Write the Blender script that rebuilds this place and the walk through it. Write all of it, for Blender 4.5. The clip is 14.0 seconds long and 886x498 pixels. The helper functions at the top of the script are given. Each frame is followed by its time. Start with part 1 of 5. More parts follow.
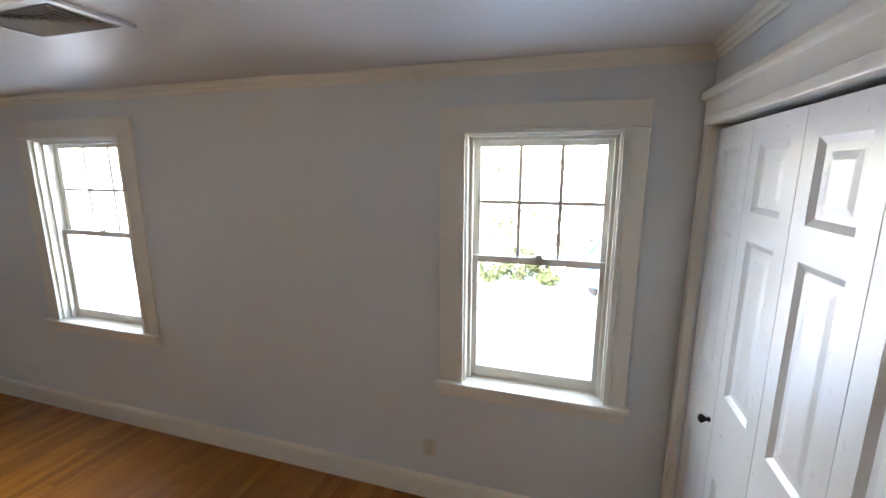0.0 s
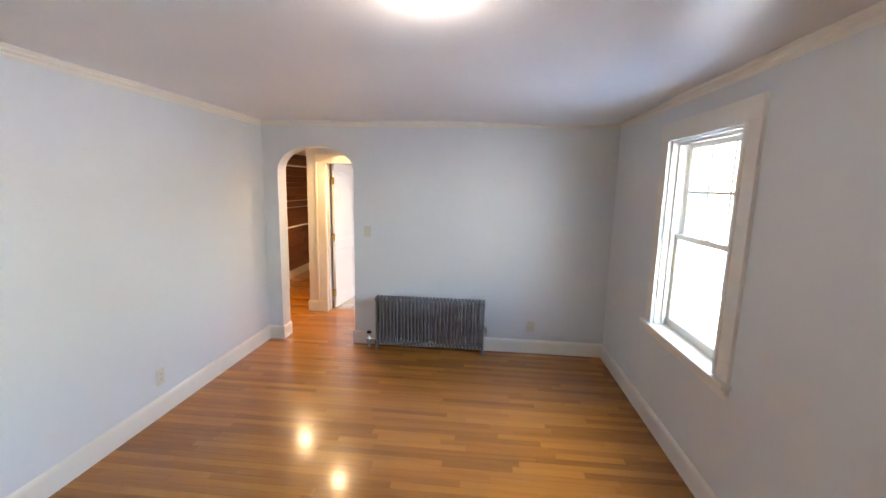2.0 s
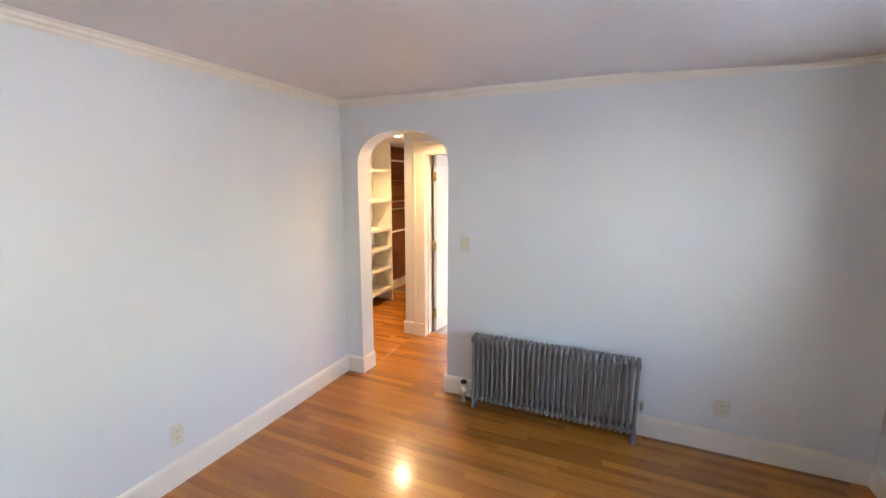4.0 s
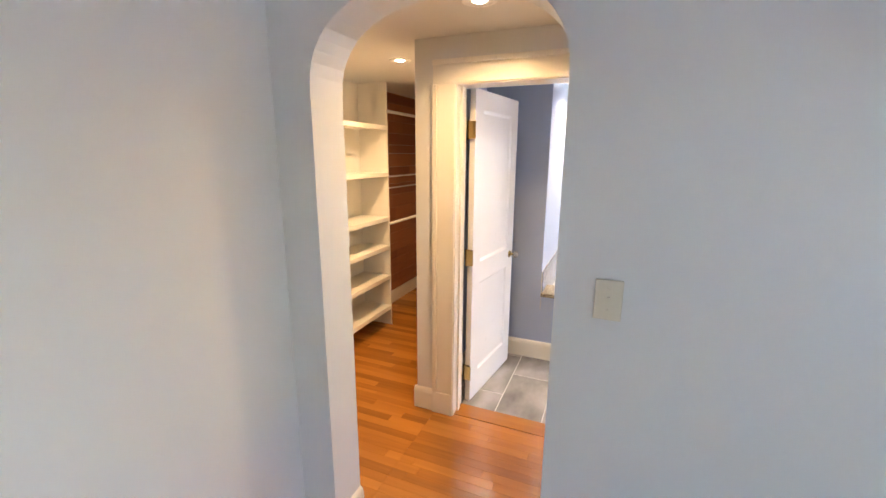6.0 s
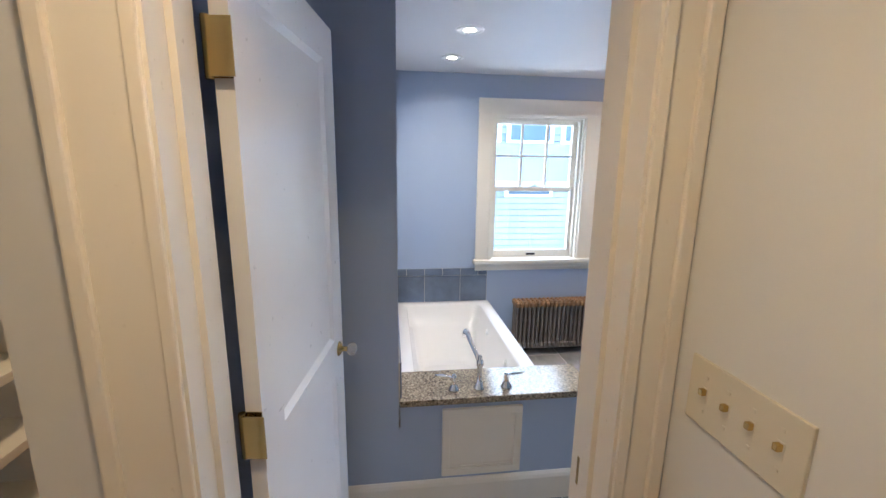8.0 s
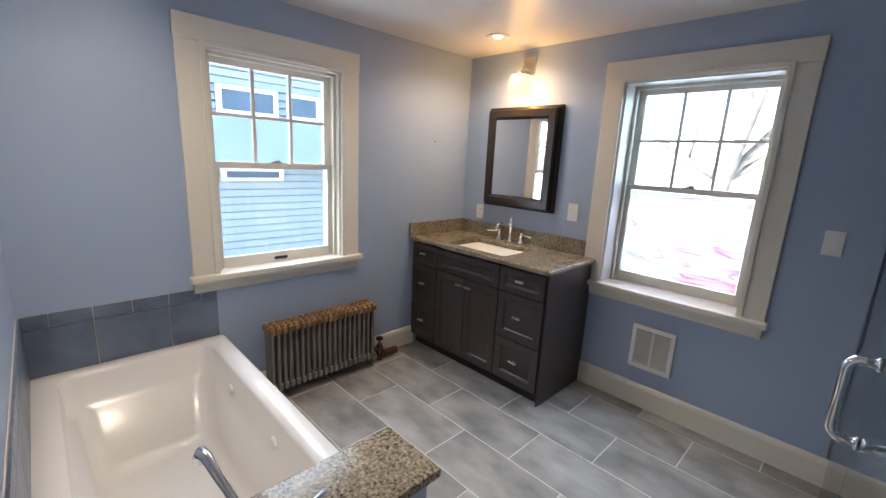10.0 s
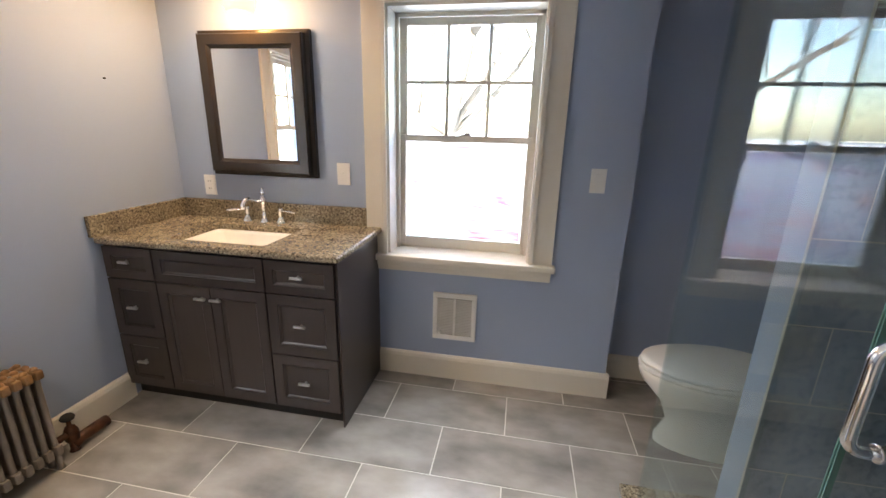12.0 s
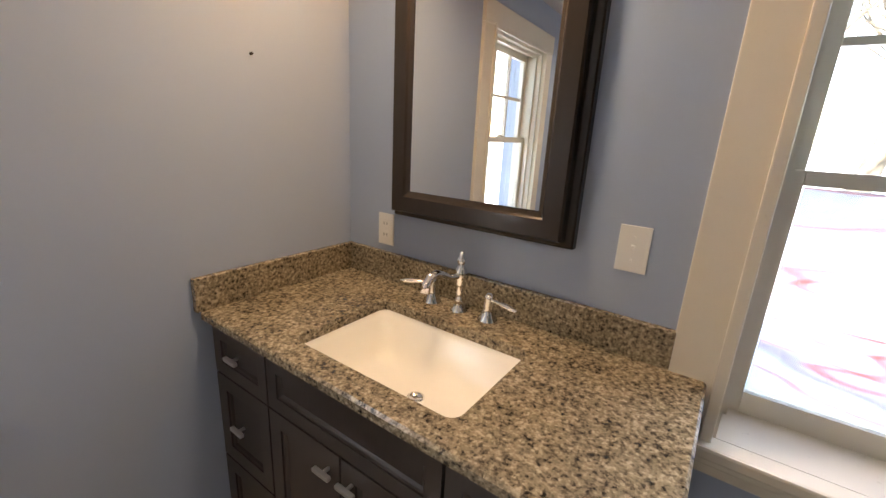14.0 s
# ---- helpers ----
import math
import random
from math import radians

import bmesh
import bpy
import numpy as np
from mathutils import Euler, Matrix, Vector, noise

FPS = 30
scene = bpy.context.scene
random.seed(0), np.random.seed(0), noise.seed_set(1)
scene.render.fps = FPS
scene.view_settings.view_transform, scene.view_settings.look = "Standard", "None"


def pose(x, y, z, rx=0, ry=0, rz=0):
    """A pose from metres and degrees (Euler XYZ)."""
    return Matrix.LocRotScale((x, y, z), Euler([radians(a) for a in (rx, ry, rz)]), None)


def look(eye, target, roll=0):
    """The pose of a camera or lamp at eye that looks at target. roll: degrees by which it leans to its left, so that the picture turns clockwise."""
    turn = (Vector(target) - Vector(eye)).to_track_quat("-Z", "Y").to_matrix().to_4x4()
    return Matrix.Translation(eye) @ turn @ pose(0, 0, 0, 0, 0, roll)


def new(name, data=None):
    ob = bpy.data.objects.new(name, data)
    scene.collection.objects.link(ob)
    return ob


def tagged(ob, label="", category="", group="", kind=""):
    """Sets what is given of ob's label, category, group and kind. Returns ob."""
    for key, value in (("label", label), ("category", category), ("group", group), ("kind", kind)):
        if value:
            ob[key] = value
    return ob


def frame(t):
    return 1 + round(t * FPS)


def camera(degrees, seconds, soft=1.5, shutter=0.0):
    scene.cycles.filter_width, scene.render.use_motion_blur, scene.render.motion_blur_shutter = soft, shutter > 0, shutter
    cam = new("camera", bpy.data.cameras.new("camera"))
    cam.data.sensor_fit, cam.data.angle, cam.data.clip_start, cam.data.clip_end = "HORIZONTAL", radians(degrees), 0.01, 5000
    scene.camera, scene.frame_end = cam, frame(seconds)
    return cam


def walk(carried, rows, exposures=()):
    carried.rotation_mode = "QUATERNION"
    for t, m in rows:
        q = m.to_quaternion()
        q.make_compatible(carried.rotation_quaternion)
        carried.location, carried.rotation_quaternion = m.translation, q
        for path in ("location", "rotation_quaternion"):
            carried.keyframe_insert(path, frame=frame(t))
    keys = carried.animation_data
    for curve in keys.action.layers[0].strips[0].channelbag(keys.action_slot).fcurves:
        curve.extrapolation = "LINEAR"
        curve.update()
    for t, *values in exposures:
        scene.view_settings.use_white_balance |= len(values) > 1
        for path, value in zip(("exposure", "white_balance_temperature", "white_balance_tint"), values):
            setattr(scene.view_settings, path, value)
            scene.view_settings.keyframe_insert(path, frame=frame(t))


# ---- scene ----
cam = camera(94.0, 14.0)
PATH = [
    (0, (4.878, 1.67, 1.924), (4.298, 3.546, 1.543), 0.1),
    (0.5, (4.767, 1.873, 1.88), (3.847, 3.61, 1.513), 0.1),
    (1, (4.585, 2.093, 1.884), (3.124, 3.416, 1.548), -1.2),
    (1.5, (4.478, 2.226, 1.801), (2.581, 2.775, 1.486), 1.3),
    (2, (4.335, 2.378, 1.782), (2.367, 2.195, 1.474), 1.3),
    (2.5, (4.092, 2.468, 1.798), (2.177, 1.965, 1.516), 1.2),
    (3, (3.737, 2.533, 1.776), (1.865, 1.893, 1.477), 1.0),
    (3.5, (3.382, 2.461, 1.746), (1.544, 1.74, 1.427), 0.9),
    (4, (2.988, 2.278, 1.745), (1.181, 1.483, 1.422), 0.2),
    (4.2, (2.816, 2.2, 1.723), (1.026, 1.37, 1.397), 0.4),
    (6.3, (0.912, 0.987, 1.648), (-0.894, 0.287, 1.151), 0.2),
    (6.5, (0.734, 0.898, 1.639), (-1.098, 0.285, 1.122), -0.2),
    (7, (0.294, 0.767, 1.598), (-1.596, 0.352, 1.091), 0.4),
    (7.5, (-0.094, 0.673, 1.59), (-2.045, 0.612, 1.156), 0.9),
    (8, (-0.385, 0.62, 1.603), (-2.327, 0.873, 1.197), 0.8),
    (8.2, (-0.5, 0.616, 1.579), (-2.427, 0.984, 1.19), 0.9),
    (10.3, (-1.354, 0.826, 1.479), (-2.608, 2.319, 1.033), 2.9),
    (10.5, (-1.395, 0.859, 1.462), (-2.556, 2.423, 1.005), 2.7),
    (11, (-1.562, 0.959, 1.447), (-2.299, 2.741, 0.917), 1.6),
    (11.5, (-1.65, 1.069, 1.439), (-1.903, 2.972, 0.876), 2.2),
    (12, (-1.732, 1.264, 1.426), (-2.074, 3.153, 0.866), 1.4),
    (12.5, (-1.867, 1.496, 1.452), (-2.6, 3.273, 0.899), 0.7),
    (13, (-2.065, 1.762, 1.441), (-2.992, 3.441, 0.873), 2.9),
    (13.5, (-2.289, 2.031, 1.434), (-3.291, 3.662, 0.854), 3.1),
    (14, (-2.497, 2.31, 1.432), (-3.594, 3.89, 0.885), 3.1),
]
walk(cam, [(t, look(eye, target, roll)) for t, eye, target, roll in PATH], [
    (0, 4.4, 7200, 16), (0.7, 4.75, 7200, 16), (1.5, 5.15, 7000, 17), (3, 5.0, 6900, 18), (4.2, 5.25, 6900, 18), (6.3, 4.8, 6600, 15), (7, 4.3, 6400, 12),
    (8.2, 3.8, 5300, 10), (10.3, 3.2, 6200, 11), (11.5, 3.7, 6900, 13), (12.5, 3.6, 7000, 13), (14, 3.15, 7300, 14)])

# ---- light ----
world = bpy.data.worlds.new("sky")
scene.world = world
world.use_nodes = True
wn = world.node_tree
sky = wn.nodes.new("ShaderNodeTexSky")
sky.sky_type, sky.sun_disc = "NISHITA", False
sky.sun_elevation, sky.sun_rotation = radians(35), radians(191)
wn.links.new(sky.outputs[0], wn.nodes["Background"].inputs[0])
wn.nodes["Background"].inputs[1].default_value = 0.15
sun = new("sun", bpy.data.lights.new("sun", "SUN"))
sun.data.energy, sun.data.angle, sun.data.color = 3.5, radians(0.5), (1, 0.95, 0.88)
sun.matrix_basis = look((0, 0, 20), (3.0, 16.0, 20 - 11.4))


def lamp(name, kind, place, power, colour, size=0.05):
    ob = new(name, bpy.data.lights.new(name, kind))
    ob.data.energy, ob.data.color = power, colour
    if kind == "AREA":
        ob.data.shape, ob.data.size = "DISK", size
        ob.data.spread = radians(145)
    else:
        ob.data.shadow_soft_size = size
    ob.matrix_basis = Matrix.Translation(place)
    return ob


WARM = (1.0, 0.66, 0.33)
lamp("bedroom_bulb_light", "POINT", (2.86, 2.17, 2.30), 0.17, (1, 0.93, 0.86), 0.05)
for place, power in (((-2.665, 1.042, 2.268), 0.95), ((-3.245, 1.035, 2.268), 0.28), ((-3.147, 3.0, 2.268), 0.8)):
    lamp("downlight_light", "AREA", place, power, (1.0, 0.80, 0.58), 0.13)
lamp("hall_downlight_light", "AREA", (-1.485, -0.295, 2.268), 0.8, WARM, 0.09)
# Added fill: an unseen lamp mid-ceiling that brightens the vestibule.
lamp("vestibule_downlight_light", "AREA", (-0.62, 0.55, 2.268), 0.52, WARM, 0.09)
lamp("sconce_light", "POINT", (-3.125, 3.27, 1.95), 0.85, (1.0, 0.50, 0.14), 0.04)



def window_light(place, aim, width, height, power):
    """Sky light that slants down into the room through a window's opening."""
    ob = lamp("window_light", "AREA", place, power, (0.84, 0.92, 1.0))
    ob.data.shape, ob.data.size, ob.data.size_y, ob.data.spread = "RECTANGLE", width, height, radians(92)
    ob.matrix_basis = look(place, aim)


window_light((1.62, 3.735, 1.50), (1.75, 2.735, 0.45), 0.74, 1.05, 0.32)
window_light((4.725, 3.735, 1.50), (4.55, 2.735, 0.45), 0.62, 1.05, 0.30)
window_light((-3.735, 1.825, 1.45), (-2.735, 1.95, 0.25), 0.64, 0.90, 0.6)
window_light((-2.04, 3.47, 1.42), (-1.85, 2.47, 0.22), 0.66, 0.95, 0.95)


# ---- materials ----
def material(name, colour, rough=0.5, metal=0.0, vary=0.06, scale=3.0, grain=60.0, bump=0.05, spec=0.5, second=None):
    m = bpy.data.materials.new(name)
    m.use_nodes = True
    t = m.node_tree
    n, l = t.nodes, t.links
    b = n["Principled BSDF"]
    b.inputs["Roughness"].default_value, b.inputs["Metallic"].default_value = rough, metal
    b.inputs["Specular IOR Level"].default_value = spec
    co = n.new("ShaderNodeTexCoord")
    big, fine = n.new("ShaderNodeTexNoise"), n.new("ShaderNodeTexNoise")
    big.inputs["Scale"].default_value, fine.inputs["Scale"].default_value = scale, grain
    big.inputs["Detail"].default_value, fine.inputs["Detail"].default_value = 4, 3
    for tex in (big, fine):
        l.new(co.outputs["Object"], tex.inputs["Vector"])
    mix = n.new("ShaderNodeMix")
    mix.data_type = "RGBA"
    other = second or tuple(c * (1 - 2 * vary) for c in colour)
    mix.inputs[6].default_value, mix.inputs[7].default_value = (*colour, 1), (*other, 1)
    ramp = n.new("ShaderNodeMapRange")
    ramp.inputs[1].default_value, ramp.inputs[2].default_value = 0.35, 0.65
    l.new(big.outputs[0], ramp.inputs[0])
    l.new(ramp.outputs[0], mix.inputs[0])
    l.new(mix.outputs[2], b.inputs["Base Color"])
    if bump:
        bp = n.new("ShaderNodeBump")
        bp.inputs["Strength"].default_value, bp.inputs["Distance"].default_value = bump, 0.003
        l.new(fine.outputs[0], bp.inputs["Height"])
        l.new(bp.outputs[0], b.inputs["Normal"])
    rr = n.new("ShaderNodeMapRange")
    rr.inputs[3].default_value, rr.inputs[4].default_value = max(0, rough - 0.06), min(1, rough + 0.06)
    l.new(fine.outputs[0], rr.inputs[0])
    l.new(rr.outputs[0], b.inputs["Roughness"])
    return m


def plank_material(name, light, dark, rough, stretch, bump=0.03, coat=0.0, own=0.58, clouds=False):
    """Wood with grain along one axis; each piece takes its own tone."""
    m = bpy.data.materials.new(name)
    m.use_nodes = True
    n, l = m.node_tree.nodes, m.node_tree.links
    b = n["Principled BSDF"]
    co, info, geo = n.new("ShaderNodeTexCoord"), n.new("ShaderNodeObjectInfo"), n.new("ShaderNodeNewGeometry")
    rnd = n.new("ShaderNodeMath")
    rnd.operation = "ADD"
    l.new(info.outputs["Random"], rnd.inputs[0])
    l.new(geo.outputs["Random Per Island"], rnd.inputs[1])
    frac = n.new("ShaderNodeMath")
    frac.operation = "FRACT"
    l.new(rnd.outputs[0], frac.inputs[0])
    shift = n.new("ShaderNodeCombineXYZ")
    far = n.new("ShaderNodeMath")
    far.operation = "MULTIPLY"
    far.inputs[1].default_value = 37.0
    l.new(frac.outputs[0], far.inputs[0])
    for k in range(3):
        l.new(far.outputs[0], shift.inputs[k])
    add = n.new("ShaderNodeVectorMath")
    l.new(geo.outputs["Position"], add.inputs[0])
    l.new(shift.outputs[0], add.inputs[1])
    mp = n.new("ShaderNodeMapping")
    mp.inputs["Scale"].default_value = stretch
    l.new(add.outputs[0], mp.inputs["Vector"])
    g = n.new("ShaderNodeTexNoise")
    g.inputs["Scale"].default_value, g.inputs["Detail"].default_value = 1.0, 5
    l.new(mp.outputs[0], g.inputs["Vector"])
    tone = n.new("ShaderNodeMix")
    tone.data_type = "FLOAT"
    tone.inputs[0].default_value = own
    if clouds:
        spread = n.new("ShaderNodeMapRange")
        spread.inputs[1].default_value, spread.inputs[2].default_value = 0.22, 0.78
        l.new(g.outputs[0], spread.inputs[0])
        l.new(spread.outputs[0], tone.inputs[2])
    else:
        l.new(g.outputs[0], tone.inputs[2])
    l.new(frac.outputs[0], tone.inputs[3])
    mix = n.new("ShaderNodeMix")
    mix.data_type = "RGBA"
    mix.inputs[6].default_value, mix.inputs[7].default_value = (*light, 1), (*dark, 1)
    l.new(tone.outputs[0], mix.inputs[0])
    l.new(mix.outputs[2], b.inputs["Base Color"])
    b.inputs["Roughness"].default_value = rough
    b.inputs["Coat Weight"].default_value, b.inputs["Coat Roughness"].default_value = coat, 0.12
    bp = n.new("ShaderNodeBump")
    bp.inputs["Strength"].default_value, bp.inputs["Distance"].default_value = bump, 0.005
    l.new(g.outputs[0], bp.inputs["Height"])
    l.new(bp.outputs[0], b.inputs["Normal"])
    return m


def granite_material():
    m = bpy.data.materials.new("granite")
    m.use_nodes = True
    n, l = m.node_tree.nodes, m.node_tree.links
    b = n["Principled BSDF"]
    co = n.new("ShaderNodeTexCoord")
    v, w, s = n.new("ShaderNodeTexVoronoi"), n.new("ShaderNodeTexNoise"), n.new("ShaderNodeTexNoise")
    v.inputs["Scale"].default_value = 180
    w.inputs["Scale"].default_value, w.inputs["Detail"].default_value = 90, 5
    s.inputs["Scale"].default_value, s.inputs["Detail"].default_value = 9, 3
    for tex in (v, w, s):
        l.new(co.outputs["Object"], tex.inputs["Vector"])
    ramp = n.new("ShaderNodeValToRGB")
    r = ramp.color_ramp
    r.elements[0].position, r.elements[0].color = 0.27, (0.022, 0.020, 0.018, 1)
    r.elements[1].position, r.elements[1].color = 0.78, (0.46, 0.40, 0.30, 1)
    for pos, c in ((0.38, (0.11, 0.09, 0.064, 1)), (0.50, (0.21, 0.175, 0.12, 1)), (0.63, (0.30, 0.25, 0.175, 1))):
        e = r.elements.new(pos)
        e.color = c
    add = n.new("ShaderNodeMath")
    add.operation = "MULTIPLY_ADD"
    bw = n.new("ShaderNodeRGBToBW")
    l.new(v.outputs["Color"], bw.inputs[0])
    l.new(bw.outputs[0], add.inputs[0])
    add.inputs[1].default_value = 0.34
    l.new(w.outputs[0], add.inputs[2])
    sub = n.new("ShaderNodeMath")
    sub.operation = "MULTIPLY_ADD"
    sub.inputs[1].default_value = 0.3
    l.new(s.outputs[0], sub.inputs[0])
    l.new(add.outputs[0], sub.inputs[2])
    low = n.new("ShaderNodeMath")
    low.operation = "SUBTRACT"
    low.inputs[1].default_value = 0.29
    l.new(sub.outputs[0], low.inputs[0])
    l.new(low.outputs[0], ramp.inputs[0])
    l.new(ramp.outputs[0], b.inputs["Base Color"])
    b.inputs["Roughness"].default_value = 0.16
    return m


def glass_material(name, tint, rough=0.0):
    """A pane: clear straight through, glossy by its Fresnel."""
    m = bpy.data.materials.new(name)
    m.use_nodes = True
    n, l = m.node_tree.nodes, m.node_tree.links
    n.remove(n["Principled BSDF"])
    clear, gloss, mix, fr = (n.new("ShaderNodeBsdfTransparent"), n.new("ShaderNodeBsdfGlossy"), n.new("ShaderNodeMixShader"), n.new("ShaderNodeLayerWeight"))
    clear.inputs[0].default_value = (*tint, 1)
    gloss.inputs["Roughness"].default_value = rough
    fr.inputs[0].default_value = 0.5
    power, part_of = n.new("ShaderNodeMath"), n.new("ShaderNodeMath")
    power.operation, part_of.operation = "POWER", "MULTIPLY_ADD"
    power.inputs[1].default_value, part_of.inputs[1].default_value, part_of.inputs[2].default_value = 5, 0.95, 0.045
    l.new(fr.outputs["Facing"], power.inputs[0])
    l.new(power.outputs[0], part_of.inputs[0])
    l.new(part_of.outputs[0], mix.inputs[0])
    l.new(clear.outputs[0], mix.inputs[1])
    l.new(gloss.outputs[0], mix.inputs[2])
    l.new(mix.outputs[0], n["Material Output"].inputs[0])
    return m


def film_material():
    """Frosted privacy film with loose red and violet strokes."""
    m = bpy.data.materials.new("printed_film")
    m.use_nodes = True
    n, l = m.node_tree.nodes, m.node_tree.links
    n.remove(n["Principled BSDF"])
    co = n.new("ShaderNodeTexCoord")
    colour = None
    for k, (scale, tint, turn) in enumerate((((2.4, 1, 17.0), (0.55, 0.07, 0.05), 24), ((2.2, 1, 13.0), (0.24, 0.12, 0.38), -32), ((2.6, 1, 15.0), (0.62, 0.14, 0.10), 58))):
        mp = n.new("ShaderNodeMapping")
        mp.inputs["Rotation"].default_value = (0, radians(turn), 0)
        mp.inputs["Scale"].default_value = scale
        mp.inputs["Location"].default_value = (k * 3.3, 0, k * 1.7)
        l.new(co.outputs["Object"], mp.inputs["Vector"])
        tex = n.new("ShaderNodeTexNoise")
        tex.inputs["Scale"].default_value, tex.inputs["Detail"].default_value = 0.55, 1.0
        l.new(mp.outputs[0], tex.inputs["Vector"])
        d = n.new("ShaderNodeMath")
        d.operation = "SUBTRACT"
        d.inputs[1].default_value = 0.5
        l.new(tex.outputs[0], d.inputs[0])
        a = n.new("ShaderNodeMath")
        a.operation = "ABSOLUTE"
        l.new(d.outputs[0], a.inputs[0])
        r = n.new("ShaderNodeMapRange")
        r.inputs[1].default_value, r.inputs[2].default_value = 0.003, 0.02
        r.inputs[3].default_value, r.inputs[4].default_value = (0.45, 0.34, 0.36)[k], 0.0
        l.new(a.outputs[0], r.inputs[0])
        mix = n.new("ShaderNodeMix")
        mix.data_type = "RGBA"
        if colour:
            l.new(colour, mix.inputs[6])
        else:
            mix.inputs[6].default_value = (0.66, 0.67, 0.72, 1)
        mix.inputs[7].default_value = (*tint, 1)
        l.new(r.outputs[0], mix.inputs[0])
        colour = mix.outputs[2]
    tr, clear, both = n.new("ShaderNodeBsdfTranslucent"), n.new("ShaderNodeBsdfTransparent"), n.new("ShaderNodeMixShader")
    l.new(colour, tr.inputs[0])
    l.new(colour, clear.inputs[0])
    both.inputs[0].default_value = 0.3
    l.new(tr.outputs[0], both.inputs[1])
    l.new(clear.outputs[0], both.inputs[2])
    l.new(both.outputs[0], n["Material Output"].inputs[0])
    return m


def glowing(name, colour, strength, base=(0.9, 0.88, 0.82)):
    m = bpy.data.materials.new(name)
    m.use_nodes = True
    b = m.node_tree.nodes["Principled BSDF"]
    b.inputs["Base Color"].default_value = (*base, 1)
    b.inputs["Emission Color"].default_value, b.inputs["Emission Strength"].default_value = (*colour, 1), strength
    return m


PAINT_BED = material("pale_grey_paint", (0.66, 0.68, 0.67), 0.45, vary=0.02, scale=0.8, grain=180, bump=0.03)
PAINT_HALL = material("hall_paint", (0.66, 0.66, 0.64), 0.5, vary=0.02, scale=0.8, grain=180, bump=0.03)
PAINT_BLUE = material("periwinkle_paint", (0.36, 0.435, 0.58), 0.5, vary=0.02, scale=0.8, grain=180, bump=0.03)
CEILING = material("ceiling_paint", (0.72, 0.71, 0.70), 0.42, vary=0.03, scale=0.9, grain=90, bump=0.04)
TRIM = material("cream_trim_paint", (0.76, 0.715, 0.62), 0.3, vary=0.025, scale=2, grain=90, bump=0.02)
DOOR_WHITE = material("white_door_paint", (0.80, 0.80, 0.79), 0.30, vary=0.02, scale=2, grain=40, bump=0.004)
SHELF_WHITE = material("shelf_paint", (0.78, 0.76, 0.70), 0.35, vary=0.03, scale=2, grain=120, bump=0.02)
OAK = plank_material("oak_strip", (0.50, 0.195, 0.028), (0.17, 0.056, 0.008), 0.24, (38, 2.2, 38), coat=0.35, own=0.52)
CEDAR = plank_material("cedar", (0.40, 0.145, 0.06), (0.17, 0.055, 0.024), 0.5, (3.0, 60, 60), 0.05)
ESPRESSO = plank_material("espresso_stain", (0.064, 0.050, 0.046), (0.027, 0.021, 0.020), 0.36, (70, 70, 4), 0.03)
MIRROR_FRAME = plank_material("espresso_frame", (0.036, 0.028, 0.024), (0.018, 0.014, 0.012), 0.25, (40, 40, 4), 0.02)
SUBFLOOR = material("joint_dark", (0.05, 0.025, 0.01), 0.8)
GROUT = material("grout", (0.60, 0.57, 0.52), 0.9, vary=0.08, grain=200)
TILE = plank_material("grey_stone_tile", (0.44, 0.415, 0.385), (0.12, 0.113, 0.106), 0.2, (3.4, 6, 6), 0.03, coat=0.2, own=0.14, clouds=True)
TILE_WALL = material("slate_blue_tile", (0.155, 0.195, 0.27), 0.3, vary=0.2, scale=5, grain=40, bump=0.05, second=(0.085, 0.11, 0.165))
TILE_SHOWER = material("shower_tile", (0.34, 0.39, 0.45), 0.28, vary=0.2, scale=4, grain=40, bump=0.05, second=(0.18, 0.21, 0.26))
GRANITE = granite_material()
PORCELAIN = material("white_porcelain", (0.85, 0.84, 0.80), 0.10, vary=0.01, grain=20, bump=0.0)
ACRYLIC = material("white_acrylic", (0.72, 0.71, 0.69), 0.16, vary=0.01, grain=20, bump=0.0)
CHROME = material("chrome", (0.86, 0.87, 0.88), 0.07, 1.0, vary=0.02, bump=0.0)
SATIN = material("satin_chrome", (0.86, 0.86, 0.85), 0.32, 1.0, vary=0.02, bump=0.0)
BRASS = material("brass", (0.62, 0.47, 0.20), 0.22, 1.0, vary=0.1, grain=80, bump=0.02)
NICKEL = material("brushed_nickel", (0.62, 0.58, 0.52), 0.28, 1.0, vary=0.04, grain=150, bump=0.02)
SILVER = material("silver_radiator_paint", (0.19, 0.185, 0.18), 0.5, 0.0, vary=0.06, scale=9, grain=150, bump=0.01)
BRONZE = material("bronze_radiator_paint", (0.24, 0.21, 0.18), 0.45, 0.1, vary=0.15, scale=9, grain=150, bump=0.08)
RUSTY = material("worn_bronze_top", (0.36, 0.20, 0.085), 0.45, 0.3, vary=0.25, scale=14, grain=150, bump=0.08)
PIPE = material("rusty_pipe", (0.12, 0.05, 0.025), 0.5, 0.5, vary=0.3, scale=25, grain=200, bump=0.1)
IVORY = material("ivory_plastic", (0.62, 0.58, 0.46), 0.35, vary=0.02, bump=0.0)
PLASTIC = material("white_plastic", (0.80, 0.80, 0.78), 0.32, vary=0.01, bump=0.0)
DARK = material("dark_gap", (0.015, 0.014, 0.013), 0.7, vary=0.1, bump=0.0)
GRILLE_DARK = material("grille_inside", (0.30, 0.28, 0.26), 0.6, 0.2, vary=0.1, bump=0.0)
REGISTER = material("register_paint", (0.74, 0.74, 0.72), 0.4, vary=0.03, bump=0.0)
WINDOW_GLASS = glass_material("window_glass", (0.96, 0.98, 0.97))
